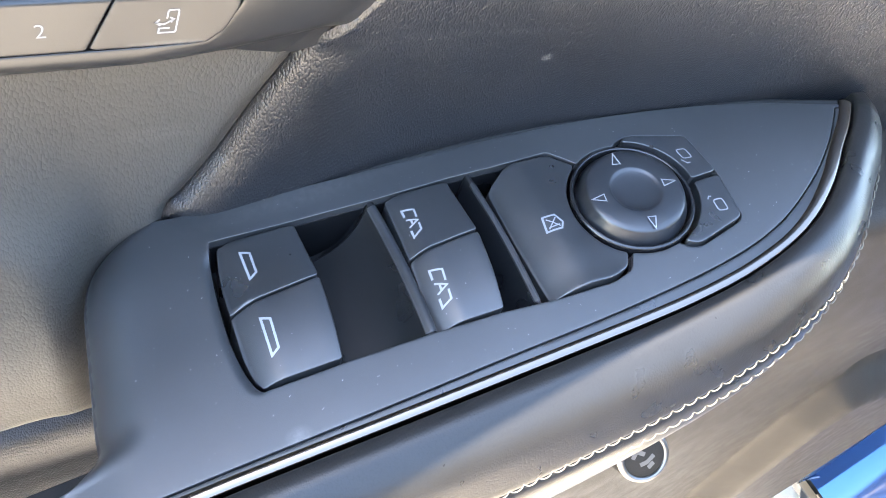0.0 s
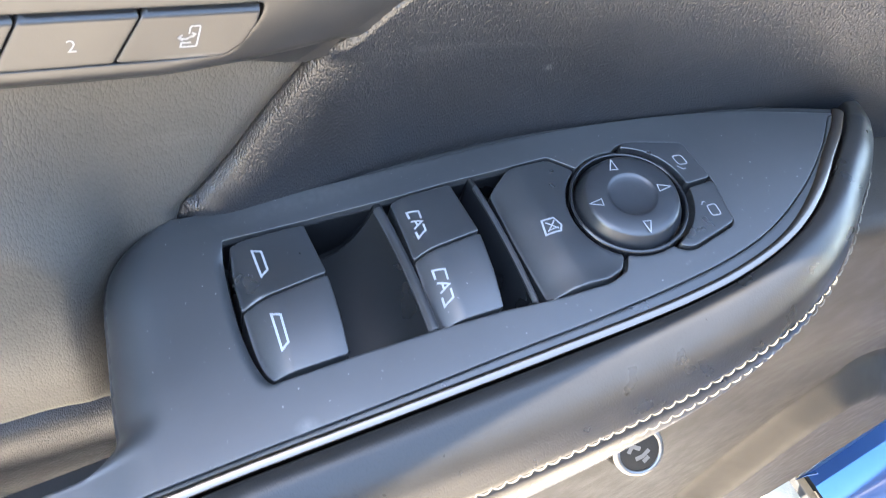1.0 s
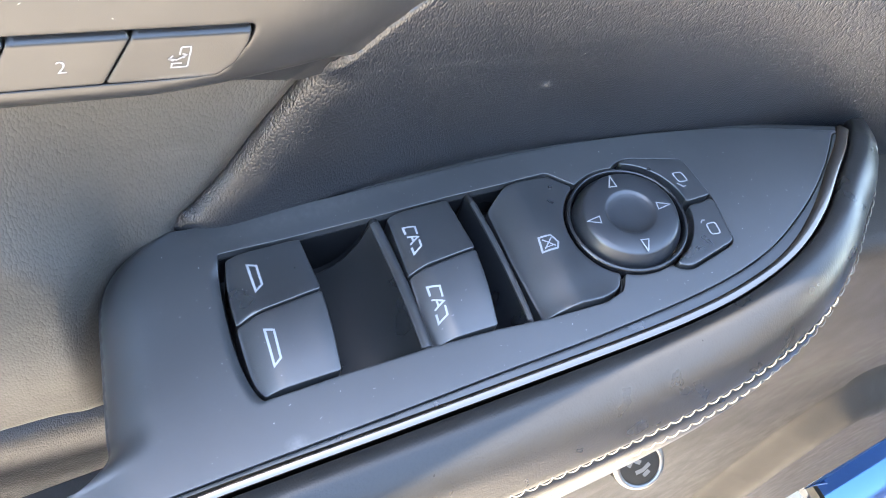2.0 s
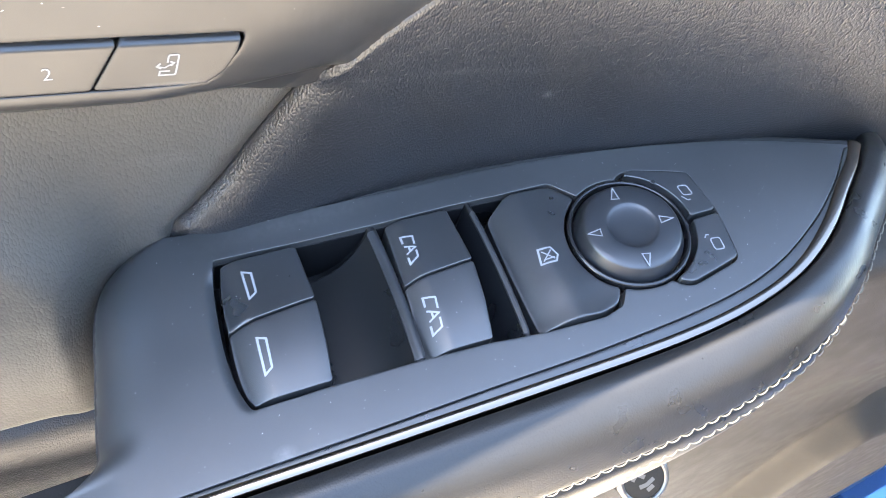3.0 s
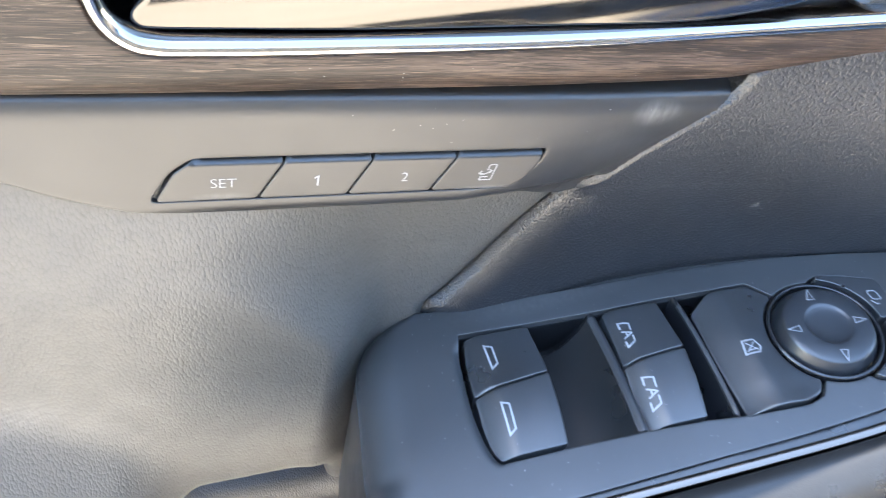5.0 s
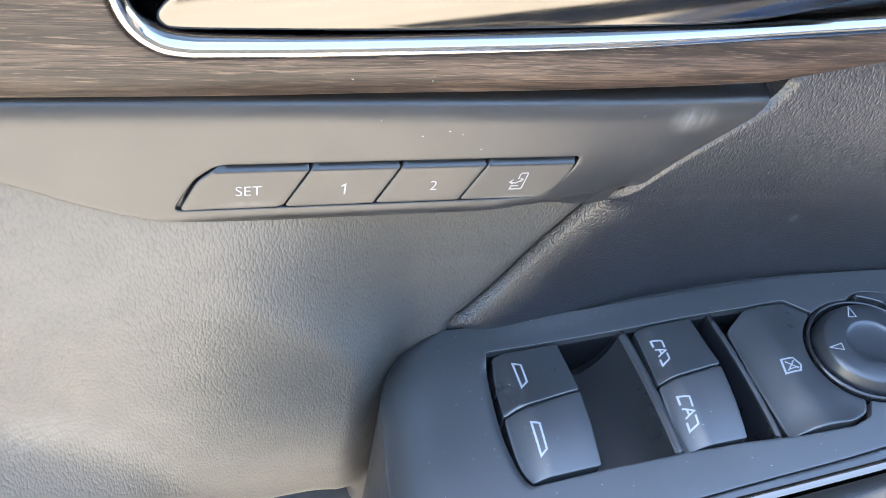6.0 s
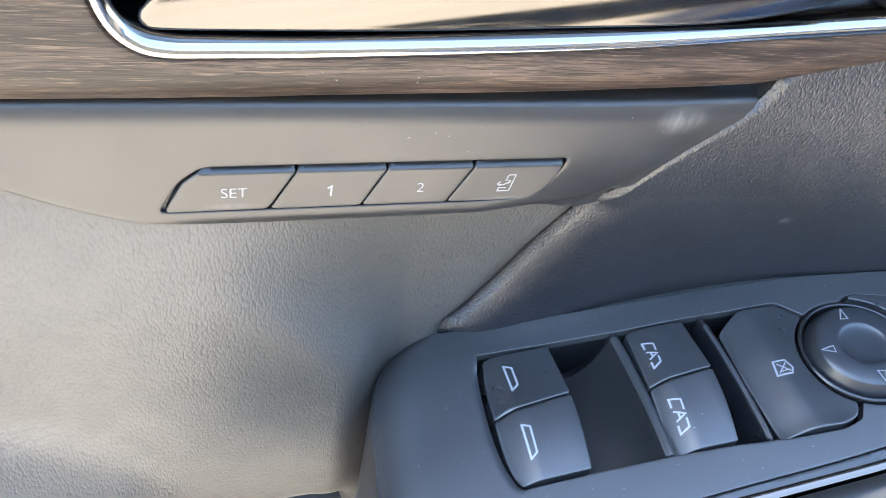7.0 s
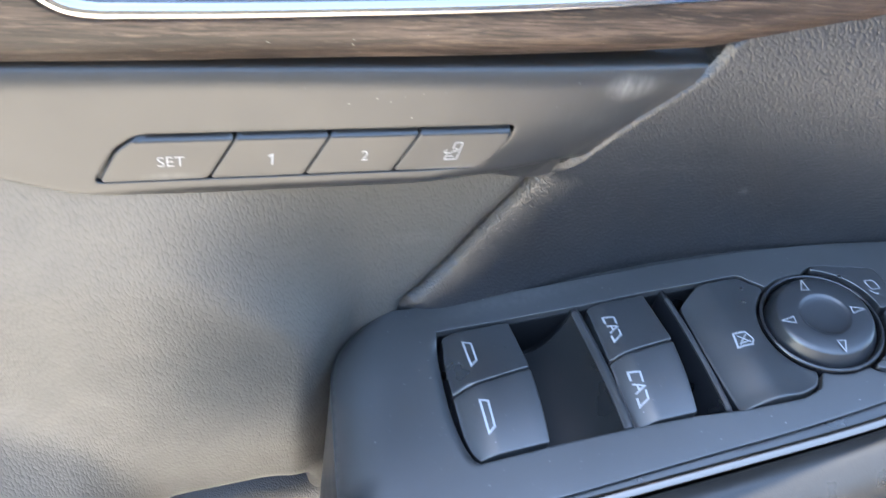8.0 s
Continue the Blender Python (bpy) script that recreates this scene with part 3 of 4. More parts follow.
# chrome line and the dark gloss strip beside it
wide = ease((trim2[:, 0] - 0.205) / 0.04)
head = np.gradient(trim2, axis=0)
head /= np.linalg.norm(head, axis=1)[:, None]
strip2 = trim2 + np.column_stack([-head[:, 1], head[:, 0]]) * (0.0015 * wide - 0.0004)[:, None]
sweep("chrome_strip", np.column_stack([strip2, plane(strip2[:, 0], strip2[:, 1])]), smooth_line([(-0.0016, -0.003), (-0.0015, -0.0005), (-0.0008, 0.0002), (0.0005, 0.0001), (0.0013, -0.0006), (0.0017, -0.0035)], n=3), STRIP, panel, "bright chrome trim line", size=1.3 + 0.6 * wide)
inner = np.concatenate([smooth_line(SEAM), trim2[::-1]])
sheet("gloss_strip", inner, lambda x, y: plane(x, y) - 0.00015, BUTTON, panel, step=0.0006, edge=0.0003, depth=0.005, inset=0.0001, label="slim black edging strip")


# tray under the rockers, with its finger scoops and their crests
def tray_h(x, y):
    d = np.full_like(x, 0.015)
    for x0, x1, x2, deep, flat in ((0.0685, 0.0930, 0.0958, 0.0125, 0.0005), (0.1165, 0.1256, 0.1274, 0.0115, 0.0004)):
        bow = 0.0009 * ((y + 0.020) / 0.025) ** 2
        s = np.clip((x - x0) / (x1 - bow - x0), 0, 1.3)
        scoop = deep * (1 - s ** 3.2)
        scoop = flat + 0.5 * (scoop - flat + np.sqrt((scoop - flat) ** 2 + 0.0016 ** 2))
        scoop = scoop + 0.0016 * np.clip((x - x1 + bow) / (x2 - x1), 0, 1) ** 3
        s = np.clip(s, 0, 1)
        back = ease((y + 0.0012 - 0.0047 * s ** 3.2) / 0.0009) * 0.008 * (1 - s ** 6)
        d = np.where((x > x0) & (x <= x2 - bow), scoop + back, d)
    return plane(x, y) - d


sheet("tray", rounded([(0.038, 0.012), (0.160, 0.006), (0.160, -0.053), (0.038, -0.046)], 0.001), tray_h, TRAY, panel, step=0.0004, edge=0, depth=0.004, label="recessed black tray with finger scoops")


def crest(x0, x1, y0, y1):
    """A paler strip, painted-in highlight, on the rounded crest between scoop and button."""
    ys = np.linspace(y0, y1, 12)
    bow = 0.0009 * ((ys + 0.020) / 0.025) ** 2
    line = np.concatenate([np.column_stack([x0 - bow, ys]), np.column_stack([x1 - bow, ys])[::-1]])
    sheet("crest_highlight", line, lambda x, y: tray_h(x, y) + 0.00025, BUTTON, panel, step=0.0004, edge=0.0002, depth=0.001, label="paler strip for the highlight on the crest between scoop and button")


crest(0.0922, 0.0955, -0.0432, 0.0030)
crest(0.1253, 0.1271, -0.0465, -0.0005)


def rocker_h(x0, x1):
    def h(x, y):
        s = (x - (x0 + x1) / 2) / ((x1 - x0) / 2)
        left = np.clip(-s - 0.35, 0, 1)
        right = np.clip(s - 0.55, 0, 1)
        lift = 0.0016 - 0.0085 * left ** 2 - 0.0022 * right ** 2
        split = -0.0158 if x0 < 0.08 else -0.0193
        far = 0.0005 - 0.07 * np.maximum(0, y - split)
        fall = np.maximum(0, split - y)
        along = np.where(y > split, far, 0.0003 - 0.03 * fall - 1.6 * fall ** 2)
        return plane(x, y) + lift + along
    return h


def window_mark(top, corners, auto, parent):
    """The outline of a side window; with auto a letter A breaks through its middle."""
    a, b, c, d = (np.array(p) for p in corners)
    if not auto:
        strokes("window_mark", [[a, b, c, d, a]], 0.00066, top, WHITE, parent)
        return
    f = lambda p, q, t: tuple(p + (q - p) * t)
    strokes("window_mark", [[f(a, d, 0.25), tuple(a), tuple(b), f(b, c, 0.38)], [f(a, d, 0.76), tuple(d), tuple(c), f(b, c, 0.68)]], 0.0006, top, WHITE, parent)
    f1, f2, tip = (np.array(p) for p in (f(a, d, 0.36), f(a, d, 0.65), f(b, c, 0.53)))
    strokes("auto_mark", [[tuple(f1), tuple(tip), tuple(f2)], [tuple(f1 * 0.6 + tip * 0.4), tuple(f2 * 0.6 + tip * 0.4)]], 0.00056, top, WHITE, parent)


def window_button(x0, x1, outline, corners, auto):
    top = rocker_h(x0, x1)
    b = sheet("window_button", rounded(outline, 0.0008), top, BUTTON, panel, step=0.0005, edge=0.0004, depth=0.010, label="matte black window rocker half")
    window_mark(top, corners, auto, b)
    return b


window_button(0.0445, 0.0695, [(0.0690, 0.0046), (0.0697, -0.0150), *smooth_line([(0.0440, -0.0166), (0.0442, -0.0100), (0.0449, -0.0020), (0.0464, 0.0060)], n=3)],
              [(0.0516, 0.0006), (0.0541, -0.0006), (0.0539, -0.0077), (0.0516, -0.0093)], False)
window_button(0.0445, 0.0695, [*smooth_line([(0.0462, -0.0406), (0.0447, -0.0370), (0.0439, -0.0310), (0.0438, -0.0240), (0.0440, -0.0172)], n=3), *smooth_line([(0.0697, -0.0156), (0.0691, -0.028), (0.0676, -0.0412)], n=3)],
              [(0.0506, -0.0222), (0.0530, -0.0233), (0.0526, -0.0321), (0.0504, -0.0336)], False)
window_button(0.0962, 0.1182, [(0.0975, 0.0034), (0.1176, 0.0022), (0.1183, -0.0183), (0.0963, -0.0193)],
              [(0.1002, -0.0031), (0.1036, -0.0043), (0.1027, -0.0120), (0.0999, -0.0136)], True)
window_button(0.0962, 0.1182, [(0.0963, -0.0199), *smooth_line([(0.1183, -0.0189), (0.1170, -0.032), (0.1147, -0.0447)], n=3), (0.0954, -0.0437), (0.0955, -0.032)],
              [(0.0994, -0.0258), (0.1027, -0.0271), (0.1016, -0.0365), (0.0987, -0.0377)], True)


# window lock
def lock_h(x, y):
    s = np.clip((0.1425 - x) / 0.0128, 0, 1)
    near = np.clip((-0.040 - y) / 0.009, 0, 1)
    return plane(x, y) + 0.0012 - 0.0062 * s ** 2.2 - 0.0012 * ease((x - 0.140) / 0.015) + 0.0006 * near ** 2


lock = sheet("lock_button", rounded([(0.1302, -0.0040), (0.1375, 0.0006), (0.1525, 0.0000), (0.1590, -0.0070), (0.1590, -0.0415), (0.1552, -0.0472), (0.149, -0.0488), (0.1300, -0.0474), (0.1298, -0.025)], 0.0018), lock_h, BUTTON, panel,
             holes=(circle(*KNOB_C, KNOB_R + 0.0004),), step=0.0005, edge=0.0005, depth=0.008, label="matte black window lock button")
strokes("lock_mark", [[(0.1388, -0.0221), (0.1428, -0.0225), (0.1441, -0.0257), (0.1428, -0.0277), (0.1379, -0.0273), (0.1388, -0.0221)]], 0.0006, lock_h, WHITE, lock)
strokes("cross_mark", [[(0.1395, -0.0232), (0.1427, -0.0268)], [(0.1426, -0.0234), (0.1390, -0.0266)], [(0.1392, -0.0262), (0.1428, -0.0262)]], 0.0004, lock_h, WHITE, lock)

# mirror knob
AXIS = Vector((-0.2007, -0.0660, 0.9774))
kc = Vector((KNOB_C[0], KNOB_C[1], float(plane(*KNOB_C))))
knob = lathe("mirror_knob", kc, [(0.0, 0.0034), (0.0030, 0.00343), (0.0055, 0.00355), (0.0072, 0.00375), (0.0080, 0.0040), (0.0083, 0.00422), (0.0086, 0.00430), (0.0091, 0.00434), (0.0110, 0.0043), (0.0140, 0.0041), (0.0152, 0.0039), (0.0157, 0.0037), (0.0160, 0.0034), (0.0163, 0.0029), (0.0172, 0.0010), (0.0180, -0.0006), (0.0182, -0.0014), (0.0182, -0.006)],
             KNOB, panel, AXIS, 96, "round black mirror adjusting knob with a dished middle")
lathe("knob_ring", kc, [(0.0187, -0.004), (0.0188, -0.0002), (0.0191, 0.0005), (0.0197, 0.0008), (0.0203, 0.0004), (0.0205, -0.0002), (0.0206, -0.004)], GLOSS, panel, AXIS, 96, "glossy black ring")
knob_top = lambda x, y: plane(x, y) + 0.0046


def arrow(cx, cy, dx, dy):
    d = np.array([dx, dy]) / math.hypot(dx, dy)
    s = np.array([-d[1], d[0]])
    c = np.array([cx, cy])
    tip, b1, b2 = c + d * 0.0026, c - d * 0.0018 + s * 0.0013, c - d * 0.0018 - s * 0.0013
    strokes("arrow_mark", [[tip, b1, b2, tip]], 0.00038, knob_top, WHITE, knob)


for cx, cy, dx, dy in ((0.1688, -0.0132, 0.25, 1), (0.1803, -0.0272, 1, -0.2), (0.1565, -0.0246, -1, 0.2), (0.1676, -0.0384, -0.25, -1)):
    arrow(cx, cy, dx, dy)


# mirror choice buttons
def mirror_h(x, y):
    return plane(x, y) + 0.0011


def mirror_button(outline, mark, foot, dot):
    b = sheet("mirror_button", outline, mirror_h, BUTTON, panel, holes=(circle(*KNOB_C, KNOB_R + 0.0004),), step=0.00045, edge=0.0004, depth=0.006, inset=0.0005, label="matte black side mirror choice button")
    strokes("mirror_mark", [list(rounded(mark, 0.0008, 3)) + [rounded(mark, 0.0008, 3)[0]], foot], 0.0004, mirror_h, WHITE, b)
    lathe("indicator", (dot[0], dot[1], float(mirror_h(*dot))), [(0.0, 0.00005), (0.0004, 0.0001), (0.0006, 0.0002), (0.0008, 0.00005)], GLOSS, b, AXIS, 16)


mirror_button(rounded([(0.1750, -0.0045), (0.1815, -0.0030), (0.2004, -0.0103), (0.2019, -0.0277), (0.185, -0.0271)], 0.0022),
              [(0.1932, -0.0150), (0.1964, -0.0156), (0.1968, -0.0196), (0.1936, -0.0190)], [(0.1926, -0.0192), (0.1940, -0.0212), (0.1950, -0.0212)], (0.1865, -0.0107))
mirror_button(rounded([(0.185, -0.0277), (0.2019, -0.0282), (0.1992, -0.0460), (0.1800, -0.0496), (0.1750, -0.0462)], 0.0026),
              [(0.1930, -0.0370), (0.1962, -0.0374), (0.1958, -0.0418), (0.1926, -0.0412)], [(0.1916, -0.0362), (0.1926, -0.0352), (0.1934, -0.0356)], (0.1854, -0.0441))
lathe("indicator", (0.1518, -0.0050, float(lock_h(np.array([0.1518]), np.array([-0.005]))[0])), [(0.0, 0.00005), (0.0004, 0.0001), (0.0006, 0.0002), (0.0008, 0.00005)], GLOSS, lock, AXIS, 16)

# ---- the seat memory panel ----
memory = thing("seat_memory_panel", (0.0, 0.0, 1.05), "smooth dark seat memory panel with four slanted buttons", "switch panel")
MEM_LINE = np.concatenate([smooth_line(MEM_RIGHT), smooth_line([(0.10, 1.0800), (0.0, 1.0795), (-0.40, 1.0790)], n=2),
                           smooth_line([(-0.40, 1.072), (-0.15, 1.0720), (-0.11, 1.0650), (-0.0843, 1.0532), (-0.0741, 1.0482), (-0.0629, 1.0439), (-0.0507, 1.0408), (-0.0240, 1.0390), (0.0052, 1.0388), (0.0372, 1.0386), (0.0480, 1.0380), (0.0575, 1.0338), (0.0620, 1.0312)])])


def mem_h(x, z):
    drop = np.clip(1 - (0.679 * (z - 1.0333) - 0.734 * (x - 0.066)) / 0.034, 0, 1) ** 1.5
    flat = 0.0 * x
    deep = np.minimum(flat, door_h(x, z) - 0.0007)
    shoulder = 0.0032 * np.clip((z - 1.0685) / 0.0080, 0, 1) ** 2 + 0.008 * np.clip((z - 1.0742) / 0.003, 0, 1) ** 1.5
    foot = 0.0026 * np.clip((1.0430 - z) / 0.0042, 0, 1) ** 2
    return flat + (deep - flat) * drop - shoulder - foot


POCKET = rounded([(-0.0530, 1.0449), (-0.0478, 1.0540), (-0.0425, 1.0580), (0.0502, 1.0582), (0.0492, 1.0535), (0.0425, 1.0447)], 0.0022, 6)
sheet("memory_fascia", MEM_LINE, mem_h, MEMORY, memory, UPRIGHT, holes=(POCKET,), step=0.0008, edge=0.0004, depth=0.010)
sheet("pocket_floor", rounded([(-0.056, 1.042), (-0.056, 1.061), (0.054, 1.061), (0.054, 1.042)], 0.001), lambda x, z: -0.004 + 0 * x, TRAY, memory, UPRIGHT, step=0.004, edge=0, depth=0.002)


def mem_button_h(x, z):
    return 0.0002 - 0.0026 * np.clip((z - 1.0563) / 0.0014, 0, 1) + 0.0 * x


SPLITS = [(-0.0526, -0.0445), (-0.0274, -0.0203), (-0.0046, 0.0020), (0.0181, 0.0248), (0.0430, 0.0500)]
mem_buttons = []
for i in range(4):
    (b0, t0), (b1, t1) = SPLITS[i], SPLITS[i + 1]
    zb, zt = 1.0450, 1.0577
    line = [(b0 + 0.00018, zb), (b1 - 0.00018, zb), (t1 - 0.00018, zt), (t0 + 0.00018, zt)]
    if i == 0:
        line = [(-0.0518, zb), (b1 - 0.00018, zb), (t1 - 0.00018, zt), (-0.0421, zt), (-0.0471, 1.0538)]
    if i == 3:
        line = [(b0 + 0.00018, zb), (0.0415, zb), (0.0455, 1.0480), (0.0484, 1.0532), (0.0492, zt), (t0 + 0.00018, zt)]
    mem_buttons.append(sheet("memory_button", rounded(line, 0.0016 if i == 0 else 0.0008, 4), mem_button_h, MEMORY, memory, UPRIGHT, step=0.0005, edge=0.0004, depth=0.004, label="slanted dark grey memory button"))
writing("set_mark", "SET", 0.0041, (-0.0356, 1.0504), mem_button_h, WHITE, mem_buttons[0])
strokes("one_mark", [[(-0.0134, 1.0511), (-0.0124, 1.0517), (-0.0125, 1.0486)]], 0.00042, mem_button_h, WHITE, mem_buttons[1], UPRIGHT)
writing("two_mark", "2", 0.0044, (0.0104, 1.0502), mem_button_h, WHITE, mem_buttons[2])


def exit_point(u, v):
    """A point of the exit sign, in its own half-widths from its middle."""
    return (0.0337 + 0.0021 * u + 0.0005 * v, 1.0509 + 0.0026 * v)


def exit_line(*points):
    return [exit_point(u, v) for u, v in points]


strokes("exit_mark", [exit_line((-0.1, 0.25), (-0.1, 0.85), (0.02, 1), (0.8, 1), (0.9, 0.88), (0.9, -0.88), (0.8, -1), (-0.7, -1), (-0.7, -0.6), (0.3, -0.6)),
                      exit_line((-1.1, -0.1), (-0.3, -0.25), (0.5, 0.15)), exit_line((-0.75, 0.2), (-1.1, -0.1), (-0.6, -0.35)), exit_line((0.15, 0.35), (0.55, 0.2), (0.3, -0.1))],
        0.00038, mem_button_h, WHITE, mem_buttons[3], UPRIGHT)

# ---- the wood trim and the handle ----
wood = thing("wood_trim", (0.0, 0.0, 1.08), "brown open-grain wood trim band above the memory panel", "wood trim")
WOOD_BOTTOM = [(-0.42, 1.0762), (-0.079, 1.0765), (-0.0132, 1.0777), (0.0407, 1.0789), (0.0961, 1.0815), (0.1319, 1.0890), (0.20, 1.1080), (0.62, 1.25)]
BEZEL = [(-0.0400, 1.0885), (-0.0139, 1.0893), (0.0375, 1.0918), (0.0816, 1.0951), (0.1254, 1.0994), (0.17, 1.1060), (0.19, 1.114), (0.185, 1.122), (0.15, 1.124), (0.06, 1.1225), (-0.0450, 1.1210), (-0.0560, 1.1160), (-0.0610, 1.1060), (-0.0602, 1.0985), (-0.0575, 1.0930), (-0.0530, 1.0896), (-0.0475, 1.0885)]
bezel2 = smooth_line(BEZEL, True, 8)
wood_line = np.concatenate([smooth_line(WOOD_BOTTOM), np.array([(0.62, 1.26), (0.25, 1.17), (-0.42, 1.15)])])


def wood_h(x, z):
    zb = np.interp(x, [p[0] for p in WOOD_BOTTOM], [p[1] for p in WOOD_BOTTOM])
    s = (z - zb - 0.008) / 0.008
    return 0.0045 + 0.7 * swell(x) - 0.0036 * np.clip(-s, 0, 1) ** 2.2 - 0.0004 * np.clip(s, 0, 4)


sheet("veneer", wood_line, wood_h, WOOD, wood, UPRIGHT, holes=(bezel2,), step=0.0012, edge=0.0008, depth=0.012, inset=0.0005)

handle = thing("door_handle", (0.06, 0.01, 1.1), "chrome inside door handle in a bright chrome surround", "door handle")
bz3 = UPRIGHT(bezel2[:, 0], bezel2[:, 1], wood_h(bezel2[:, 0], bezel2[:, 1]))
sweep("bezel", bz3, smooth_line([(0.0004, -0.003), (0.0002, 0.0006), (-0.0010, 0.0012), (-0.0026, 0.0004), (-0.0038, -0.0018), (-0.0045, -0.0050), (-0.0048, -0.012)], n=3), CHROME, handle, "bright chrome surround", True, (0, -1, 0))
sheet("handle_cup", bezel2, lambda x, z: -0.010 + 0.5 * swell(x), GLOSS, handle, UPRIGHT, step=0.003, edge=0, depth=0.002, label="glossy black bowl behind the lever")
LEVER = smooth_line([(-0.0490, 1.0929), (-0.0292, 1.0936), (0.0040, 1.0946), (0.0320, 1.0958), (0.0608, 1.0976), (0.0792, 1.0996), (0.0946, 1.1030), (0.1046, 1.1060), (0.1110, 1.1110), (0.1060, 1.1165),
                     (0.06, 1.1180), (-0.0380, 1.1180), (-0.0445, 1.1120), (-0.0498, 1.1010), (-0.0526, 1.0962), (-0.0518, 1.0938)], True, 6)
sheet("lever", LEVER, lambda x, z: 0.0030 + 0.7 * swell(x) + 0.24 * (z - 1.094) - 2.0 * (z - 1.094) ** 2 + 0.0005 * np.sin((z - 1.094) * 390 - x * 70), SATIN, handle, UPRIGHT, step=0.0006, edge=0.0010, depth=0.005, label="satin chrome pull lever")

# ---- liftgate knob on the lower trim ----
kx, kz = 0.238, 0.827
gate = thing("liftgate_knob", (kx, -0.07, kz), "round black liftgate knob with a silver ring and symbol", "knob")
kp = Vector((kx, -float(lower_h(np.array([kx]), np.array([kz]))[0]), kz))
kaxis = Vector((-0.25, -0.7, 0.65))
lathe("body", kp, [(0.0, 0.0095), (0.0104, 0.0095), (0.0127, 0.009), (0.0136, 0.007), (0.0150, -0.012)], LOWER, gate, kaxis, 48)
lathe("ring", kp, [(0.0106, 0.0094), (0.0109, 0.0101), (0.0118, 0.0104), (0.0131, 0.0098), (0.0139, 0.0078)], SILVER, gate, kaxis, 48, "silver ring")

turn = Vector((0, 0, 1)).rotation_difference(kaxis).to_matrix()
SIGN = lambda a, b, h: np.array([kp + turn @ Vector((u, v, w)) for u, v, w in zip(a, b, h)])
strokes("symbol", [[(-0.0062, 0.0008), (-0.0035, 0.0040), (0.0005, 0.0012)], [(-0.0030, -0.0035), (0.0010, -0.0030), (0.0050, -0.0005)], [(0.0008, -0.0062), (0.0042, -0.0042)]], 0.0023, lambda a, b: 0.0096 + 0 * a, SILVER, gate, SIGN)

# ---- the car's body beside the open door ----
HINGE, SWING = Vector((0.95, -0.045, 0.0)), radians(88)
BACK = Vector((-math.cos(SWING), -math.sin(SWING), 0))
DEEP = Vector((math.sin(SWING), -math.cos(SWING), 0))


def body_box(name, along, deep, up, material, bevel, label=""):
    """A rounded block in the car's own directions: along its side from the hinge, into it, and up."""
    bm = bmesh.new()
    bmesh.ops.create_cube(bm, size=1.0)
    for v in bm.verts:
        a, d, u = (lo + (hi - lo) * (c + 0.5) for c, (lo, hi) in zip(v.co, (along, deep, up)))
        v.co = HINGE + BACK * a + DEEP * d + Vector((0, 0, u))
    bmesh.ops.bevel(bm, geom=bm.edges[:], offset=bevel, segments=4, affect="EDGES", profile=0.5)
    bmesh.ops.recalc_face_normals(bm, faces=bm.faces[:])
    verts = [v.co.copy() for v in bm.verts]
    faces = [[v.index for v in f.verts] for f in bm.faces]
    bm.free()
    return link(name, verts, faces, material, body, label)


body = thing("parked_car", (1.2, -0.8, 0.0), "blue parked car with its driver's doorway open", "car")
body_box("pillar", (0.0, 0.16), (0.0, 0.5), (0.222, 1.05), BLUE, 0.03, "blue hinge pillar")
body_box("fender", (-1.2, -0.14), (-0.03, 0.5), (0.222, 1.08), BLUE, 0.05, "blue front fender")
body_box("sill_trim", (-0.3, 0.3), (0.004, 0.06), (0.201, 0.220), PALE, 0.004, "pale sill edging")
body_box("step_strip", (-0.3, 0.3), (0.002, 0.06), (0.153, 0.177), RUBBER, 0.004, "black rubber step strip")
body_box("step_plate", (-0.3, 0.3), (0.006, 0.06), (0.179, 0.199), LOWER, 0.004, "taupe sill plate")
body_box("sill", (0.14, 2.2), (-0.02, 0.2), (0.16, 0.40), BLUE, 0.03, "blue sill")
body_box("rear_body", (1.15, 3.2), (-0.02, 0.3), (0.40, 1.05), BLUE, 0.05, "blue rear side")
body_box("roof", (0.55, 2.8), (0.05, 1.5), (1.58, 1.66), BLUE, 0.03, "blue roof")
body_box("floor_pan", (0.0, 2.2), (0.1, 1.5), (0.30, 0.36), RUBBER, 0.01, "black cabin floor")
body_box("far_side", (0.0, 3.0), (1.5, 1.6), (0.16, 1.05), RUBBER, 0.02, "dark far cabin side")
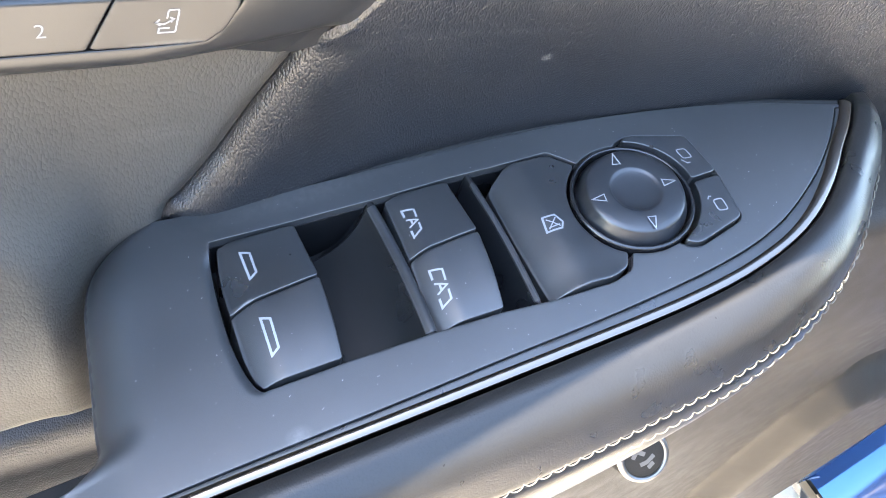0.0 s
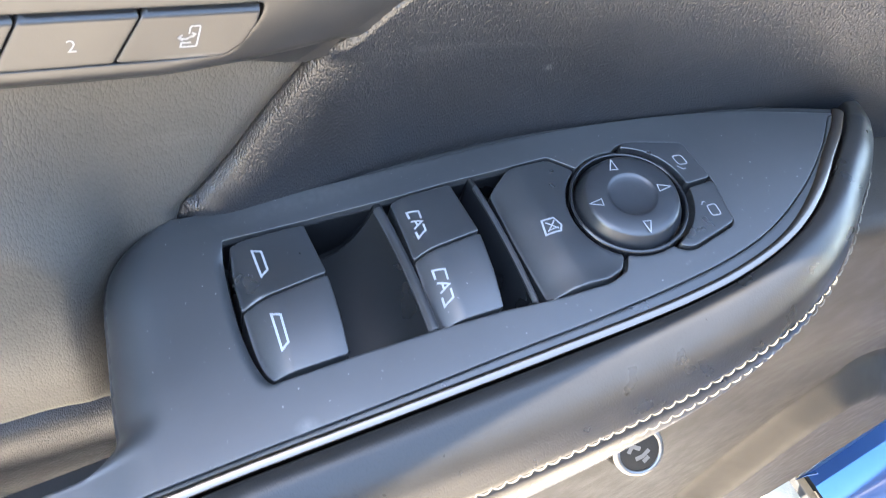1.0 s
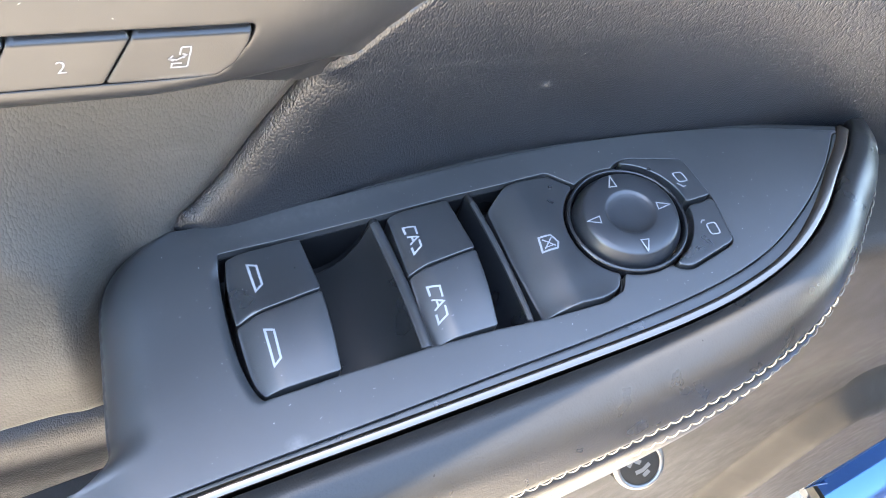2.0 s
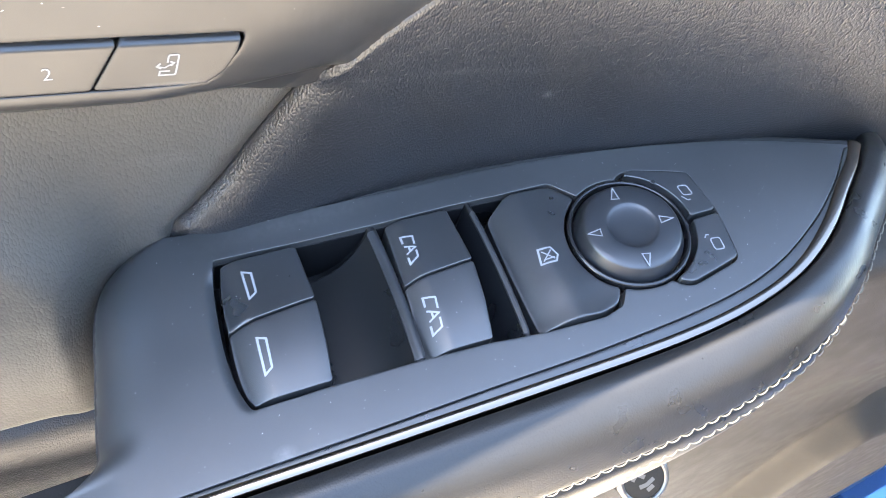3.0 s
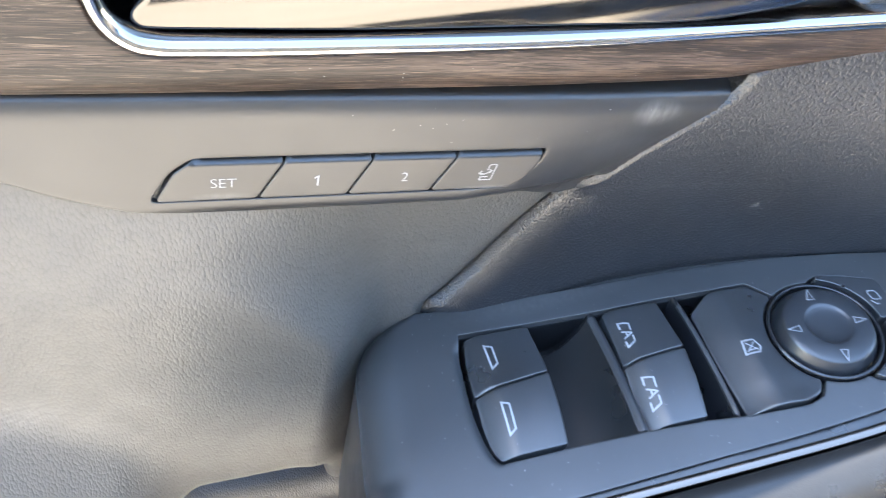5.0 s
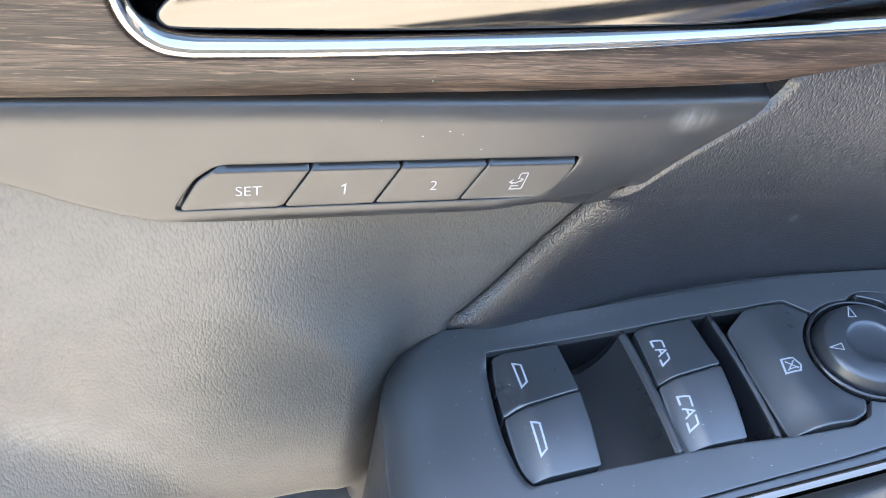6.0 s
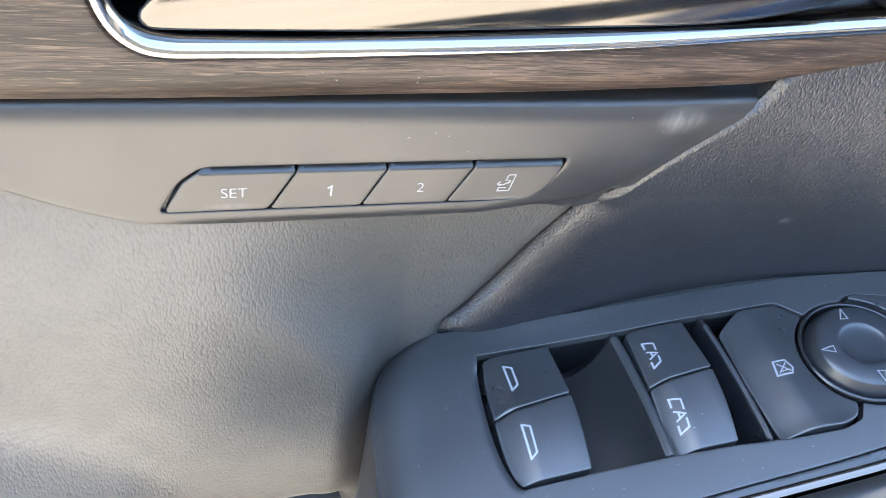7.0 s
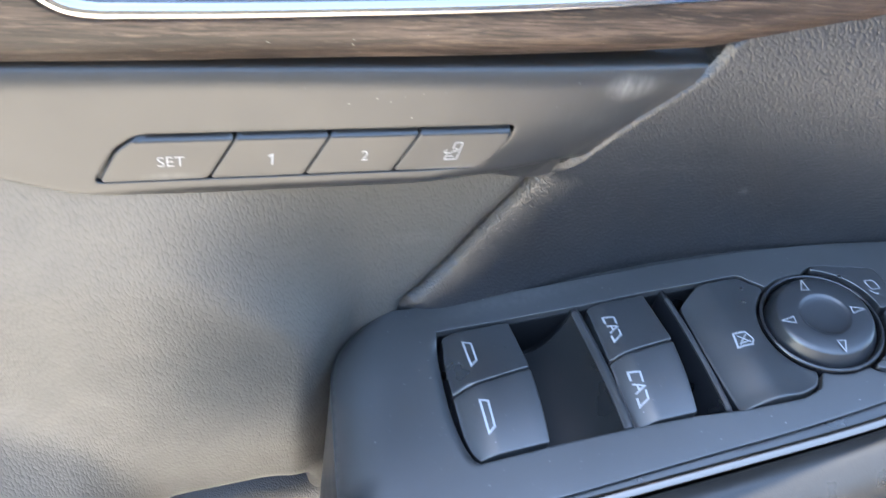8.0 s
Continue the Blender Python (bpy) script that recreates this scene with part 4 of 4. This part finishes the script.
body_box("underside", (-1.0, 3.0), (0.15, 1.4), (0.02, 0.17), RUBBER, 0.02, "black underbody")

# ---- dust on the panel ----
rnd = random.Random(4)


def dust(name, count, box, top, place, keep=None, on="black plastic"):
    verts, faces = [], []
    while len(faces) < count:
        a, b = rnd.uniform(box[0], box[2]), rnd.uniform(box[1], box[3])
        if keep and not keep(a, b):
            continue
        r = rnd.choice((0.00006, 0.00008, 0.0001, 0.00016))
        turn, thin = rnd.uniform(0, 6.28), rnd.uniform(0.35, 1)
        pts = []
        for k in range(6):
            t = 2 * math.pi * k / 6
            u, v = r * rnd.uniform(0.7, 1.3) * math.cos(t) / thin, r * math.sin(t) * thin
            pts.append((a + u * math.cos(turn) - v * math.sin(turn), b + u * math.sin(turn) + v * math.cos(turn)))
        pts = np.array(pts)
        base = len(verts)
        verts += place(pts[:, 0], pts[:, 1], top(pts[:, 0], pts[:, 1]) + 0.00015).tolist()
        faces.append(list(range(base, base + 6)))
    tagged(link(name, verts, faces, DUST, None, "", False), "scattered pale dust specks lying on " + on, "dust", "", "stuff")


def on_fascia(a, b):
    q = np.array([[a, b]])
    if side(fascia_line, q)[0][0] < 0.001:
        return False
    return all(side(hole, q)[0][0] < -0.0012 for hole in (RECESS, KNOB_HOLE, MIRROR))


dust("dust_specks", 150, (0.016, -0.058, 0.262, 0.02), fascia_h, FLAT, on_fascia)
dust("dust_specks", 14, (-0.02, 1.0605, 0.09, 1.072), mem_h, UPRIGHT)
dust("dust_specks", 24, (-0.03, 1.0790, 0.16, 1.0865), wood_h, UPRIGHT, lambda a, b: b > 1.0775 + 0.07 * max(0, a - 0.03), "brown wood trim")
dust("dust_specks", 14, (0.0475, -0.039, 0.067, 0.003), rocker_h(0.0445, 0.0695), FLAT)
dust("dust_specks", 12, (0.0985, -0.042, 0.115, 0.001), rocker_h(0.0962, 0.1182), FLAT)
dust("dust_specks", 40, (0.09, 1.0, 0.26, 1.07), pad_h, UPRIGHT, on="black grained leather")
